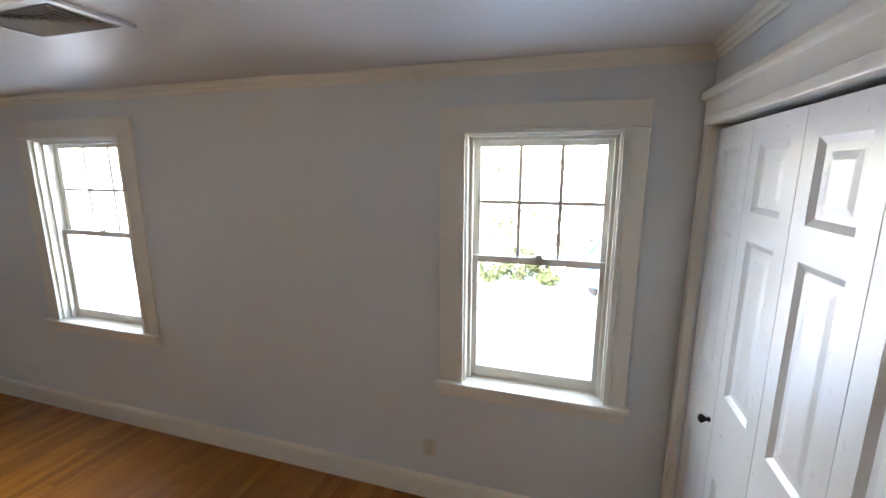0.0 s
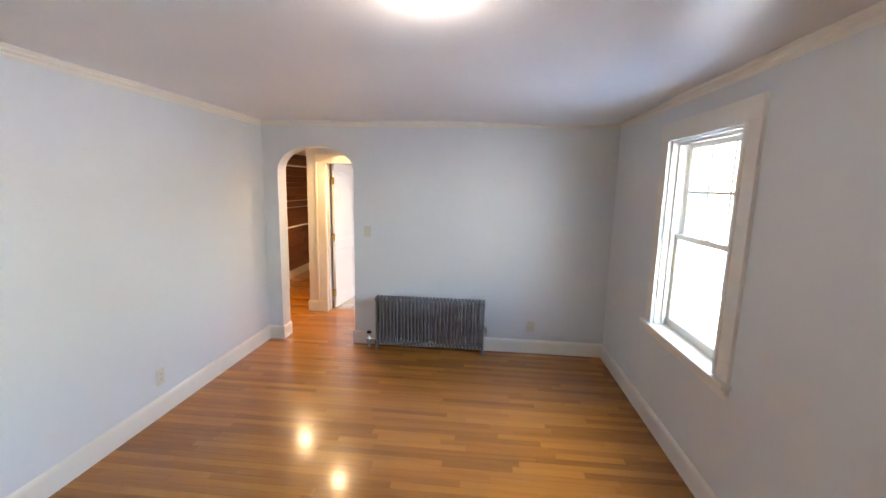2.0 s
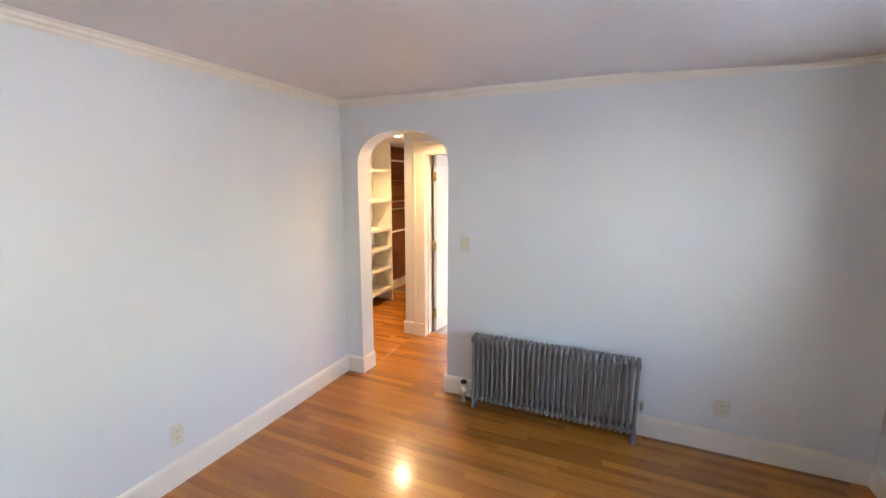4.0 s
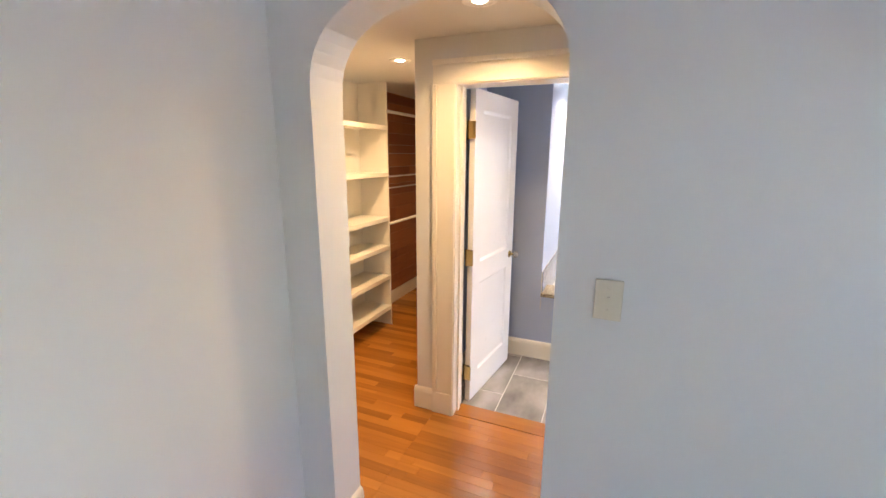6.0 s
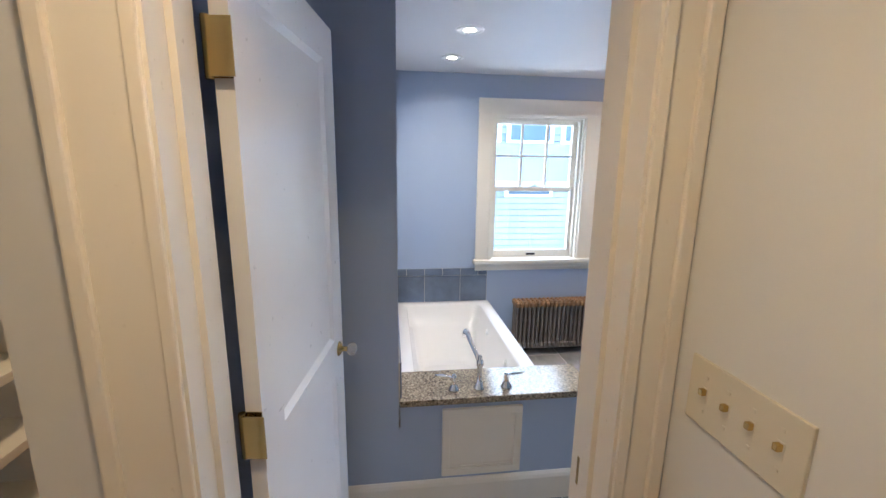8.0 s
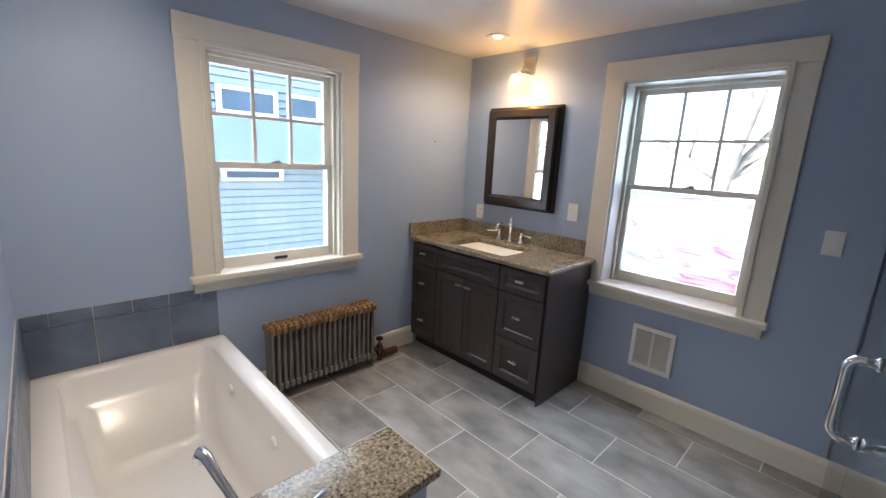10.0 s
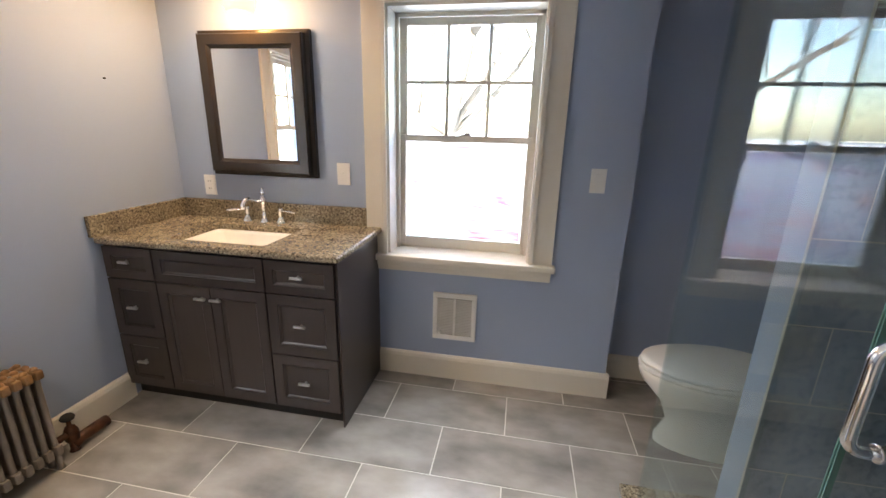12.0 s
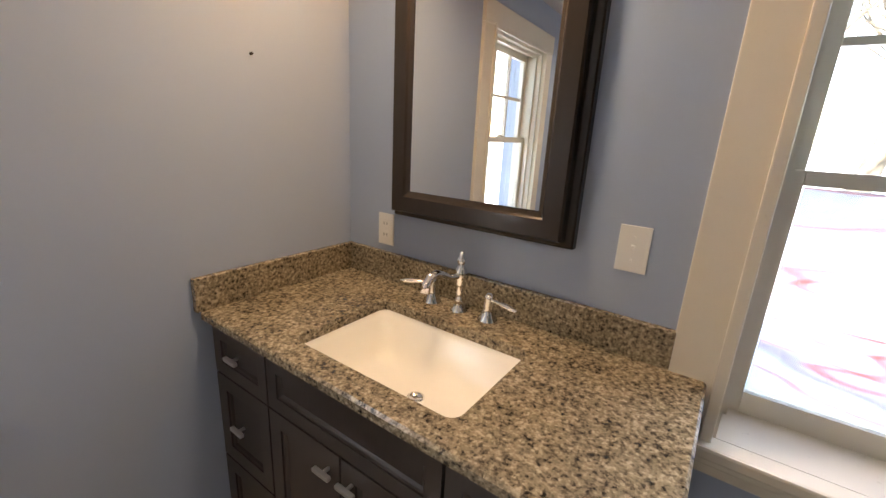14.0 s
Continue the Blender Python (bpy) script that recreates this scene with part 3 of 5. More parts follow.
# ---- bathroom doorway and door ----
def doorway(name, label):
    d = thing(name, (-1.06, (BD[0] + BD[1]) / 2, 0), label, "door frame", kind="structure")
    for side, (p, q) in enumerate(((BD[0] - 0.125, BD[0] + 0.012), (BD[1] - 0.012, BD[1] + 0.085))):
        bm = boxed(-1.062, -1.040, p, q, BASE_Z, BD[3] - 0.012, bevel=0.003)
        inner = (q - 0.022, q) if side == 0 else (p, p + 0.022)
        box(bm, -1.041, -1.032, inner[0], inner[1], BASE_Z, BD[3] - 0.012, 0.003)
        outer = (p, p + 0.028) if side == 0 else (q - 0.028, q)
        box(bm, -1.041, -1.028, outer[0], outer[1], BASE_Z, BD[3] - 0.012, 0.005)
        part("casing", bm, TRIM, d)
        part("plinth", boxed(-1.062, -1.030, p - 0.002, q + 0.002, 0, BASE_Z, bevel=0.004), TRIM, d)
    bm = boxed(-1.062, -1.040, BD[0] - 0.125, BD[1] + 0.085, BD[3] - 0.012, BD[3] + 0.115, bevel=0.003)
    box(bm, -1.041, -1.032, BD[0] - 0.02, BD[1] + 0.02, BD[3] - 0.012, BD[3] + 0.012, 0.003)
    box(bm, -1.041, -1.028, BD[0] - 0.125, BD[1] + 0.085, BD[3] + 0.087, BD[3] + 0.115, 0.005)
    part("head_casing", bm, TRIM, d)
    bm = boxed(-1.20, -1.04, BD[0] - 0.001, BD[0] + 0.018, 0, BD[3])
    box(bm, -1.20, -1.04, BD[1] - 0.018, BD[1] + 0.001, 0, BD[3])
    box(bm, -1.20, -1.04, BD[0] + 0.018, BD[1] - 0.018, BD[3] - 0.018, BD[3] + 0.001)
    box(bm, -1.14, -1.10, BD[1] - 0.03, BD[1] - 0.018, 0, BD[3] - 0.018)
    box(bm, -1.14, -1.10, BD[0] + 0.018, BD[0] + 0.03, 0, BD[3] - 0.018)
    part("jamb", bm, TRIM, d)
    part("strike_plate", boxed(-1.17, -1.13, BD[1] - 0.0195, BD[1] - 0.0175, 0.88, 0.95), BRASS, d, "brass strike plate")
    bm = boxed(-1.20, -1.17, BD[0] - 0.09, BD[0], 0, BD[3] + 0.09, bevel=0.003)
    box(bm, -1.20, -1.17, BD[1], BD[1] + 0.09, 0, BD[3] + 0.09, 0.003)
    box(bm, -1.20, -1.17, BD[0], BD[1], BD[3], BD[3] + 0.09, 0.003)
    part("inner_casing", bm, TRIM, d)
    part("threshold", boxed(-1.19, -1.06, BD[0], BD[1], -0.012, 0.004, bevel=0.003), OAK, d, "oak threshold strip")


doorway("door_frame", "cream painted door casing with plinth blocks")


def panel_door(name, place, width, height, thick, yaw, label, rails, cols, mat=DOOR_WHITE, stile=0.115, raised=False):
    """A leaf hinged at its local origin, along +x, with raised panels. rails: (z0, z1) of each row of panels."""
    d = thing(name, (0, 0, 0), label, "door")
    inner = width - 2 * stile - (cols - 1) * stile
    pw = inner / cols
    bm = bmesh.new()
    aa = [0, stile]
    for c in range(cols):
        aa += [stile + c * (pw + stile) + pw, stile + (c + 1) * (pw + stile)] if c < cols - 1 else [width - stile, width]
    holes = [(stile + c * (pw + stile), stile + c * (pw + stile) + pw, z0, z1) for c in range(cols) for z0, z1 in rails]
    wall_cells(bm, "y", -thick / 2, thick / 2, 0, width, 0.008, height, holes)
    part("leaf", bm, mat, d)
    for p, q, u, v in holes:
        bm = boxed(p, q, -thick * 0.22, thick * 0.22, u, v)
        for s in (-1, 1):      # sloping moulding round the recess
            y0, y1 = s * thick * 0.22, s * thick * 0.48
            m = 0.018
            outer = [(p, u), (q, u), (q, v), (p, v)]
            inn = [(p + m, u + m), (q - m, u + m), (q - m, v - m), (p + m, v - m)]
            vo = [bm.verts.new((a, y1, b)) for a, b in outer]
            vi = [bm.verts.new((a, y0 * 1.02, b)) for a, b in inn]
            for k in range(4):
                bm.faces.new((vo[k], vo[(k + 1) % 4], vi[(k + 1) % 4], vi[k]))
            if raised:
                r = 0.035
                lo = [bm.verts.new((a, y0 * 1.02, b)) for a, b in ((p + r, u + r), (q - r, u + r), (q - r, v - r), (p + r, v - r))]
                hi = [bm.verts.new((a, s * thick * 0.30, b)) for a, b in ((p + r + .02, u + r + .02), (q - r - .02, u + r + .02), (q - r - .02, v - r - .02), (p + r + .02, v - r - .02))]
                for k in range(4):
                    bm.faces.new((lo[k], lo[(k + 1) % 4], hi[(k + 1) % 4], hi[k]))
                bm.faces.new(hi)
        part("panel", bm, mat, d)
    d.matrix_basis = Matrix.Translation(place) @ pose(0, 0, 0, 0, 0, yaw)
    return d


DOOR_YAW = 180 - 7.5
door = panel_door("door_1", (-1.235, 0.322, 0.0), 0.70, 2.035, 0.036, DOOR_YAW, "white two-panel door standing open, brass hinges, crystal knob", ((0.19, 0.83), (0.97, 1.92)), 1)


def door_knob(parent, x, z, half):
    for s in (-1, 1):
        base = Vector((x, s * half, z))
        m = along(base, base + Vector((0, s, 0)))
        rose = part("knob_rose", lathe(bmesh.new(), [(0.027, 0), (0.027, 0.003), (0.020, 0.008), (0.010, 0.012), (0.009, 0.030), (0.013, 0.034)], m), BRASS, parent, "brass rose")
        part("door_knob", lathe(bmesh.new(), [(0.010, 0.032), (0.022, 0.038), (0.027, 0.050), (0.024, 0.060), (0.012, 0.066)], m, 10), CRYSTAL, parent, "faceted clear crystal knob")
    part("latch_plate", boxed(x + 0.0595, x + 0.0615, -0.012, 0.012, z - 0.03, z + 0.03), BRASS, parent, "brass latch plate")


def keep_local(ob_parent):
    """Parts of a turned thing are drawn in its own axes."""
    for o in ob_parent.children:
        o.matrix_parent_inverse = Matrix.Identity(4)


door_knob(door, 0.640, 0.915, 0.018)
for z in (0.22, 1.02, 1.80):
    bm = bmesh.new()
    box(bm, -0.0215, -0.0185, -0.030, 0.018, z - 0.05, z + 0.05)
    rod(bm, (-0.012, 0.020, z - 0.054), (-0.012, 0.020, z + 0.054), 0.008)
    box(bm, 0.0005 - 0.003, 0.0005, -0.018, 0.0175, z - 0.05, z + 0.05)
    part("hinge", bm, BRASS, door, "polished brass butt hinge")
keep_local(door)

# ---- closet doors in the bedroom's east wall ----
cas = thing("closet_frame", (XE, (CL[0] + CL[1]) / 2, 0), "cream painted casing round the closet doors", "door frame", kind="structure")
for p, q in ((CL[0] - 0.12, CL[0]), (CL[1], YN - 0.004)):
    bm = boxed(XE - 0.024, XE + 0.002, p, q, 0, CL[3], bevel=0.004)
    box(bm, XE - 0.034, XE - 0.022, *((q - 0.03, q) if p < 2.5 else (p, p + 0.03)), 0, CL[3], 0.004)
    part("casing", bm, TRIM, cas)
bm = boxed(XE - 0.026, XE + 0.002, CL[0] - 0.13, YN - 0.003, CL[3], CL[3] + 0.13, bevel=0.005)
box(bm, XE - 0.045, XE, CL[0] - 0.14, YN - 0.002, CL[3] + 0.10, CL[3] + 0.135, 0.008)
box(bm, XE - 0.034, XE, CL[0] - 0.02, CL[1] + 0.02, CL[3] - 0.004, CL[3] + 0.03, 0.004)
part("head_casing", bm, TRIM, cas)
lw = (CL[1] - CL[0]) / 4 - 0.003
rails3 = ((0.20, 0.83), (1.15, 1.70), (1.79, 2.00))
for k in range(4):
    leaf = panel_door("closet_door", (XE + 0.03, CL[1] - 0.003 - k * (lw + 0.003), 0.0), lw, 2.08, 0.034, -90, "white three-panel folding closet door leaf, closed", rails3, 1, stile=0.066, raised=True)
    if k in (0, 3):
        x = lw - 0.03 if k == 0 else 0.03
        part("knob", lathe(bmesh.new(), [(0.010, 0), (0.007, 0.012), (0.014, 0.022), (0.017, 0.030), (0.010, 0.038)], along((x, -0.017, 1.0), (x, -1, 1.0))), DARK, leaf, "small dark metal knob")
    keep_local(leaf)
    leaf["group"] = "closet doors"



# ---- radiators ----
def radiator(name, label, n, pitch, depth, height, mat, top_mat, valve_at, rungs=2):
    """Sections along +y from the origin, back to the wall on the -x side. depth along x."""
    r = thing(name, (0, 0, 0), label, "radiator")
    leg_z = 0.07
    cols = [(-depth / 2 + 0.03), (depth / 2 - 0.03)] if rungs == 2 else [-depth / 2 + 0.028, 0, depth / 2 - 0.028]
    for k in range(n):
        y = pitch * (k + 0.5)
        bm = bmesh.new()
        for x in cols:
            lathe(bm, [(pitch * 0.36, leg_z + 0.01), (pitch * 0.28, leg_z + 0.06), (pitch * 0.28, height - 0.07), (pitch * 0.36, height - 0.03)], Matrix.Translation((x, y, 0)), 10)
        box(bm, -depth / 2 + 0.004, depth / 2 - 0.004, y - pitch * 0.36, y + pitch * 0.36, leg_z, leg_z + 0.045, 0.008)
        box(bm, cols[0], cols[-1] - 0.004, y - pitch * 0.12, y + pitch * 0.12, leg_z + 0.02, height - 0.04)
        sec = part("section", bm, mat, r)
        bm = box(bmesh.new(), -depth / 2, depth / 2, y - pitch * 0.40, y + pitch * 0.40, height - 0.052, height - 0.012, 0.010)
        for x in cols:
            lathe(bm, [(pitch * 0.38, height - 0.02), (pitch * 0.34, height - 0.006), (pitch * 0.15, height)], Matrix.Translation((x, y, 0)), 10)
        part("section_cap", bm, top_mat, sec)
        if k in (0, n - 1):
            for x in cols:
                part("leg", lathe(bmesh.new(), [(0.017, 0), (0.012, 0.02), (0.015, leg_z + 0.02)], Matrix.Translation((x, y, 0)), 8), mat, r)
    for z in (leg_z + 0.025, height - 0.03):
        part("hub", rod(bmesh.new(), (0, 0.004, z), (0, n * pitch - 0.004, z), 0.017, 10), mat, r)
    s, y0 = (-1, 0.0) if valve_at == "start" else (1, n * pitch)
    bm = rod(bmesh.new(), (0, y0, leg_z + 0.025), (0, y0 + s * 0.06, leg_z + 0.025), 0.015)
    lathe(bm, [(0.014, 0), (0.022, 0.004), (0.016, 0.012), (0.016, 0.05), (0.026, 0.06), (0.028, 0.10), (0.018, 0.125), (0.009, 0.13), (0.008, 0.165)], Matrix.Translation((0, y0 + s * 0.075, 0)), 14)
    valve = part("valve", bm, PIPE if valve_at != "start" else NICKEL, r, "radiator supply valve")
    part("valve_wheel", lathe(bmesh.new(), [(0.006, 0.160), (0.024, 0.163), (0.028, 0.172), (0.022, 0.182), (0.006, 0.185)], Matrix.Translation((0, y0 + s * 0.075, 0)), 14), DARK, valve, "dark valve handle")
    if valve_at == "start":
        y1 = n * pitch
        part("air_vent", lathe(bmesh.new(), [(0.006, 0), (0.006, 0.02), (0.014, 0.022), (0.014, 0.07), (0.009, 0.078)], Matrix.Translation((0, y1 + 0.018, 0.22)), 12), NICKEL, r, "small air vent")
    return r


rad = radiator("radiator", "dark silver-painted cast-iron radiator under the wall switch", 31, 0.0381, 0.13, 0.585, SILVER, SILVER, "start", rungs=3)
rad.matrix_basis = Matrix.Translation((0.105, 1.268, 0))
for o in rad.children_recursive:
    o.matrix_parent_inverse = Matrix.Identity(4)
rad = radiator("radiator", "bronze-painted cast-iron radiator with worn tan top, under the window", 20, 0.0373, 0.14, 0.485, BRONZE, RUSTY, "end", rungs=3)
rad.matrix_basis = Matrix.Translation((-3.605, 1.648, 0))
for o in rad.children_recursive:
    o.matrix_parent_inverse = Matrix.Identity(4)
tagged(solid("steam_pipe", bent(bmesh.new(), [(-3.605, 2.465, 0.03), (-3.605, 2.50, 0.042), (-3.60, 2.56, 0.045), (-3.60, 2.62, 0.043)], 0.026), PIPE, "rusty elbow pipe beside the radiator", "pipe", kind="thing"))


# ---- plates ----
def plate(name, place, axis, sign, width, height, kind, mat, label, toggles=1):
    """A wall plate on a face across the axis; sign: towards the room."""
    p = thing(name, place, label, "outlet" if kind == "outlet" else "light switch")
    x, y, z = place

    def bx(bm, a0, a1, u, v, z0, z1, bevel=0.0):
        lo, hi = sorted((u * sign, v * sign))
        return box(bm, x + lo, x + hi, y + a0, y + a1, z + z0, z + z1, bevel) if axis == "x" else box(bm, x + a0, x + a1, y + lo, y + hi, z + z0, z + z1, bevel)

    part("plate", bx(bmesh.new(), -width / 2, width / 2, 0, 0.006, -height / 2, height / 2, 0.002), mat, p)
    if kind == "outlet":
        for dz in (-0.021, 0.021):
            face = part("receptacle", bx(bmesh.new(), -0.016, 0.016, 0.005, 0.0078, dz - 0.014, dz + 0.014, 0.001), mat, p)
            for da in (-0.007, 0.007):
                part("slot", bx(bmesh.new(), da - 0.0012, da + 0.0012, 0.007, 0.0082, dz - 0.004, dz + 0.006), DARK, face)
    elif kind == "rocker":
        for k in range(toggles):
            c = (k - (toggles - 1) / 2) * 0.046
            part("rocker", bx(bmesh.new(), c - 0.0165, c + 0.0165, 0.005, 0.009, -0.033, 0.033, 0.002), mat, p)
    elif kind == "toggle":
        for k in range(toggles):
            c = (k - (toggles - 1) / 2) * 0.046
            slot = part("toggle_slot", bx(bmesh.new(), c - 0.006, c + 0.006, 0.005, 0.0068, -0.013, 0.013), mat, p)
            part("toggle", bx(bmesh.new(), c - 0.0045, c + 0.0045, 0.006, 0.016, 0.000, 0.011, 0.002), BRASS if toggles > 1 else mat, slot)
            for dz in (-0.030, 0.030):
                part("screw", bx(bmesh.new(), c - 0.003, c + 0.003, 0.005, 0.0072, dz - 0.003, dz + 0.003, 0.001), mat, p)
    return p


plate("light_switch", (0, 1.151, 1.265), "x", 1, 0.073, 0.116, "toggle", IVORY, "ivory toggle switch plate beside the archway")
plate("light_switch", (-0.885, 1.147, 1.228), "y", -1, 0.212, 0.118, "toggle", IVORY, "ivory four-gang switch plate with brass toggles", 4)
plate("outlet", (0, 2.938, 0.302), "x", 1, 0.086, 0.116, "outlet", IVORY, "ivory outlet beside the silver radiator")
plate("cable_plate", (0, 3.356, 0.35), "x", 1, 0.070, 0.100, "blank", PAINT_BED, "painted-over blank wall plate")
plate("outlet", (1.612, 0, 0.30), "y", 1, 0.073, 0.125, "outlet", IVORY, "ivory outlet low on the bedroom wall")
plate("outlet", (4.17, YN, 0.325), "y", -1, 0.078, 0.11, "outlet", IVORY, "ivory outlet below the bedroom window")
plate("outlet", (0.725, YN, 0.27), "y", -1, 0.07, 0.11, "outlet", PAINT_BED, "painted-over outlet near the corner")
plate("outlet", (-3.508, 3.40, 1.079), "y", -1, 0.072, 0.116, "outlet", PLASTIC, "white outlet above the vanity backsplash")
plate("light_switch", (-2.677, 3.40, 1.175), "y", -1, 0.074, 0.118, "toggle", PLASTIC, "white toggle switch beside the mirror")
plate("light_switch", (-1.358, 3.40, 1.197), "y", -1, 0.072, 0.118, "rocker", PLASTIC, "white rocker switch on blue wall", 1)
solid("nail", rod(bmesh.new(), (-3.702, 3.029, 1.616), (-3.69, 3.029, 1.617), 0.004, 8), DARK, "small dark nail in the wall", "nail", kind="thing")

# ---- bedroom ceiling ----
bulb = thing("ceiling_light", (2.86, 2.17, BH - 0.01), "small lit ceiling lamp in a plain white socket", "ceiling light")
part("socket", lathe(bmesh.new(), [(0.055, 0.016), (0.053, -0.008), (0.034, -0.018)], Matrix.Translation((2.86, 2.17, BH - 0.012)), 24), PLASTIC, bulb)
part("bulb", lathe(bmesh.new(), [(0.026, -0.016), (0.036, -0.028), (0.038, -0.044), (0.028, -0.060), (0.006, -0.066)], Matrix.Translation((2.86, 2.17, BH - 0.012)), 20), BULB, bulb, "glowing lamp glass").visible_shadow = False
reg = thing("ceiling_vent", (3.16, 2.71, BH), "white stamped ceiling air register with diagonal louvres", "vent")
rx0, rx1, ry0, ry1, rz = 2.93, 3.39, 2.57, 2.85, BH - 0.016
bm = bmesh.new()
for b4 in ((rx0, rx1, ry0, ry0 + 0.03), (rx0, rx1, ry1 - 0.03, ry1), (rx0, rx0 + 0.03, ry0 + 0.03, ry1 - 0.03), (rx1 - 0.03, rx1, ry0 + 0.03, ry1 - 0.03)):
    box(bm, *b4, rz, BH - 0.001)
part("frame", bm, REGISTER, reg)
part("backing", boxed(rx0 + 0.03, rx1 - 0.03, ry0 + 0.03, ry1 - 0.03, BH - 0.006, BH - 0.002), GRILLE_DARK, reg, "dark duct opening")
cx, cy = (rx0 + rx1) / 2, (ry0 + ry1) / 2
for k in range(1, 7):
    w2, h2 = (rx1 - rx0 - 0.06) / 2 * k / 6.5, (ry1 - ry0 - 0.06) / 2 * k / 6.5
    for sgn in (-1, 1):
        bm = bmesh.new()
        v = [bm.verts.new(c) for c in ((cx - w2, cy + sgn * h2, rz), (cx + w2, cy + sgn * h2, rz), (cx + w2 * 0.93, cy + sgn * (h2 - 0.017), BH - 0.006), (cx - w2 * 0.93, cy + sgn * (h2 - 0.017), BH - 0.006))]
        bm.faces.new(v)
        bmesh.ops.solidify(bm, geom=bm.faces, thickness=0.0016)
        part("slat", bm, REGISTER, reg)
        bm = bmesh.new()
        v = [bm.verts.new(c) for c in ((cx + sgn * w2, cy - h2, rz), (cx + sgn * w2, cy + h2, rz), (cx + sgn * (w2 - 0.017), cy + h2 * 0.93, BH - 0.006), (cx + sgn * (w2 - 0.017), cy - h2 * 0.93, BH - 0.006))]
        bm.faces.new(v)
        bmesh.ops.solidify(bm, geom=bm.faces, thickness=0.0016)
        part("slat", bm, REGISTER, reg)


# ---- downlights ----
def downlight(x, y, label):
    d = thing("downlight", (x, y, CH), label, "ceiling light", "recessed lights")
    part("trim_ring", lathe(bmesh.new(), [(0.052, 0.002), (0.074, 0.0), (0.074, -0.004), (0.056, -0.007), (0.053, -0.003)], Matrix.Translation((x, y, CH)), 28), PLASTIC, d)
    part("lens", lathe(bmesh.new(), [(0.053, 0.001), (0.053, -0.002), (0.03, -0.003)], Matrix.Translation((x, y, CH)), 28), LED, d, "glowing lens")


for x, y in ((-2.665, 1.042), (-3.245, 1.035), (-3.147, 3.03)):
    downlight(x, y, "lit recessed downlight in the bathroom ceiling")
downlight(-1.485, -0.295, "lit recessed downlight in the closet ceiling")
# Fixture added out of view to go with the vestibule's fill lamp.
downlight(-0.62, 0.55, "unseen recessed downlight added to brighten the vestibule")

# ---- closet shelving ----
SF, SB = -0.82, -1.125
unit = thing("shelving_unit", (-1.2, -0.97, 0), "cream painted built-in closet shelves, empty, in two bays", "shelf")
part("side_panel", boxed(-2.205, -2.185, SB, SF, 0, CH - 0.002), SHELF_WHITE, unit)
part("side_panel", boxed(-0.205, -0.185, SB, SF, 0, CH - 0.002), SHELF_WHITE, unit)
part("divider", boxed(-1.205, -1.165, SB, SF, 0, CH - 0.002), SHELF_WHITE, unit)
part("back_panel", boxed(-2.185, -0.205, SB - 0.004, SB + 0.008, 0.06, CH - 0.002), SHELF_WHITE, unit)
for za in (0.215, 0.525, 0.82, 1.095, 1.505, 1.915):
    for p, q in ((-2.185, -1.205), (-1.165, -0.205)):
        part("shelf", boxed(p, q, SB + 0.009, SF - 0.002, za - 0.034, za - 0.010, bevel=0.002), SHELF_WHITE, unit)
        part("shelf_edge", boxed(p, q, SF - 0.002, SF + 0.012, za - 0.046, za - 0.008, bevel=0.003), SHELF_WHITE, unit)

# cedar lining beyond the shelves, in planks
cedar = thing("wall_cedar", (-3.05, -1.12, 0), "reddish cedar plank lining with a pale baseboard", "wall", kind="structure")
rnd = random.Random(4)
z = BASE_Z
while z < CH - 0.01:
    h = min(rnd.choice((0.09, 0.12, 0.14)), CH - z)
    cut = rnd.uniform(-3.6, -2.7)
    for p, q in ((-3.94, cut), (cut + 0.002, -2.21)):
        part("plank", boxed(p, q, -1.128, -1.112 + rnd.uniform(0, 0.003), z + 0.001, z + h - 0.002), CEDAR, cedar)
    z += h
for zr in (2.04, 1.005):
    rail = thing("closet_rod", (-3.0, -0.85, zr), "white closet hanging rod across the cedar wall", "rod", "closet rods")
    part("rod", rod(bmesh.new(), (-3.94, -0.85, zr), (-2.21, -0.85, zr), 0.014, 14), PLASTIC, rail)
    for x in (-2.21, -3.945):
        part("flange", rod(bmesh.new(), (x, -0.85, zr), (x + (0.012 if x > -3 else -0.004), -0.85, zr), 0.028, 14), PLASTIC, rail)
for zr in (1.42, 1.30):
    solid("cleat", boxed(-3.94, -2.21, -1.111, -1.095, zr, zr + 0.012), PLASTIC, "thin white rail on cedar wall", "rail", kind="thing")

# ---- bathtub ----
RIM, DECK = 0.46, 0.575
solid("tub_knee_wall", boxed(-2.18, -2.06, 0.65, 1.53, -0.01, DECK - 0.032), PAINT_BLUE, "low periwinkle wall at the foot of the tub", "wall")
solid("tub_apron", boxed(-3.70, -2.18, 1.41, 1.44, -0.01, RIM - 0.035), PAINT_BLUE, "painted side panel under the tub rim", "wall")
tub = thing("bathtub", (-2.95, 1.04, 0), "white acrylic drop-in bathtub, empty", "bathtub")


def rounded(x0, x1, y0, y1, r, n=6):
    pts = []
    for cx_, cy_, a0 in ((x1 - r, y1 - r, 0), (x0 + r, y1 - r, 90), (x0 + r, y0 + r, 180), (x1 - r, y0 + r, 270)):
        for k in range(n + 1):
            a = radians(a0 + 90 * k / n)
            pts.append((cx_ + r * math.cos(a), cy_ + r * math.sin(a)))
    return pts


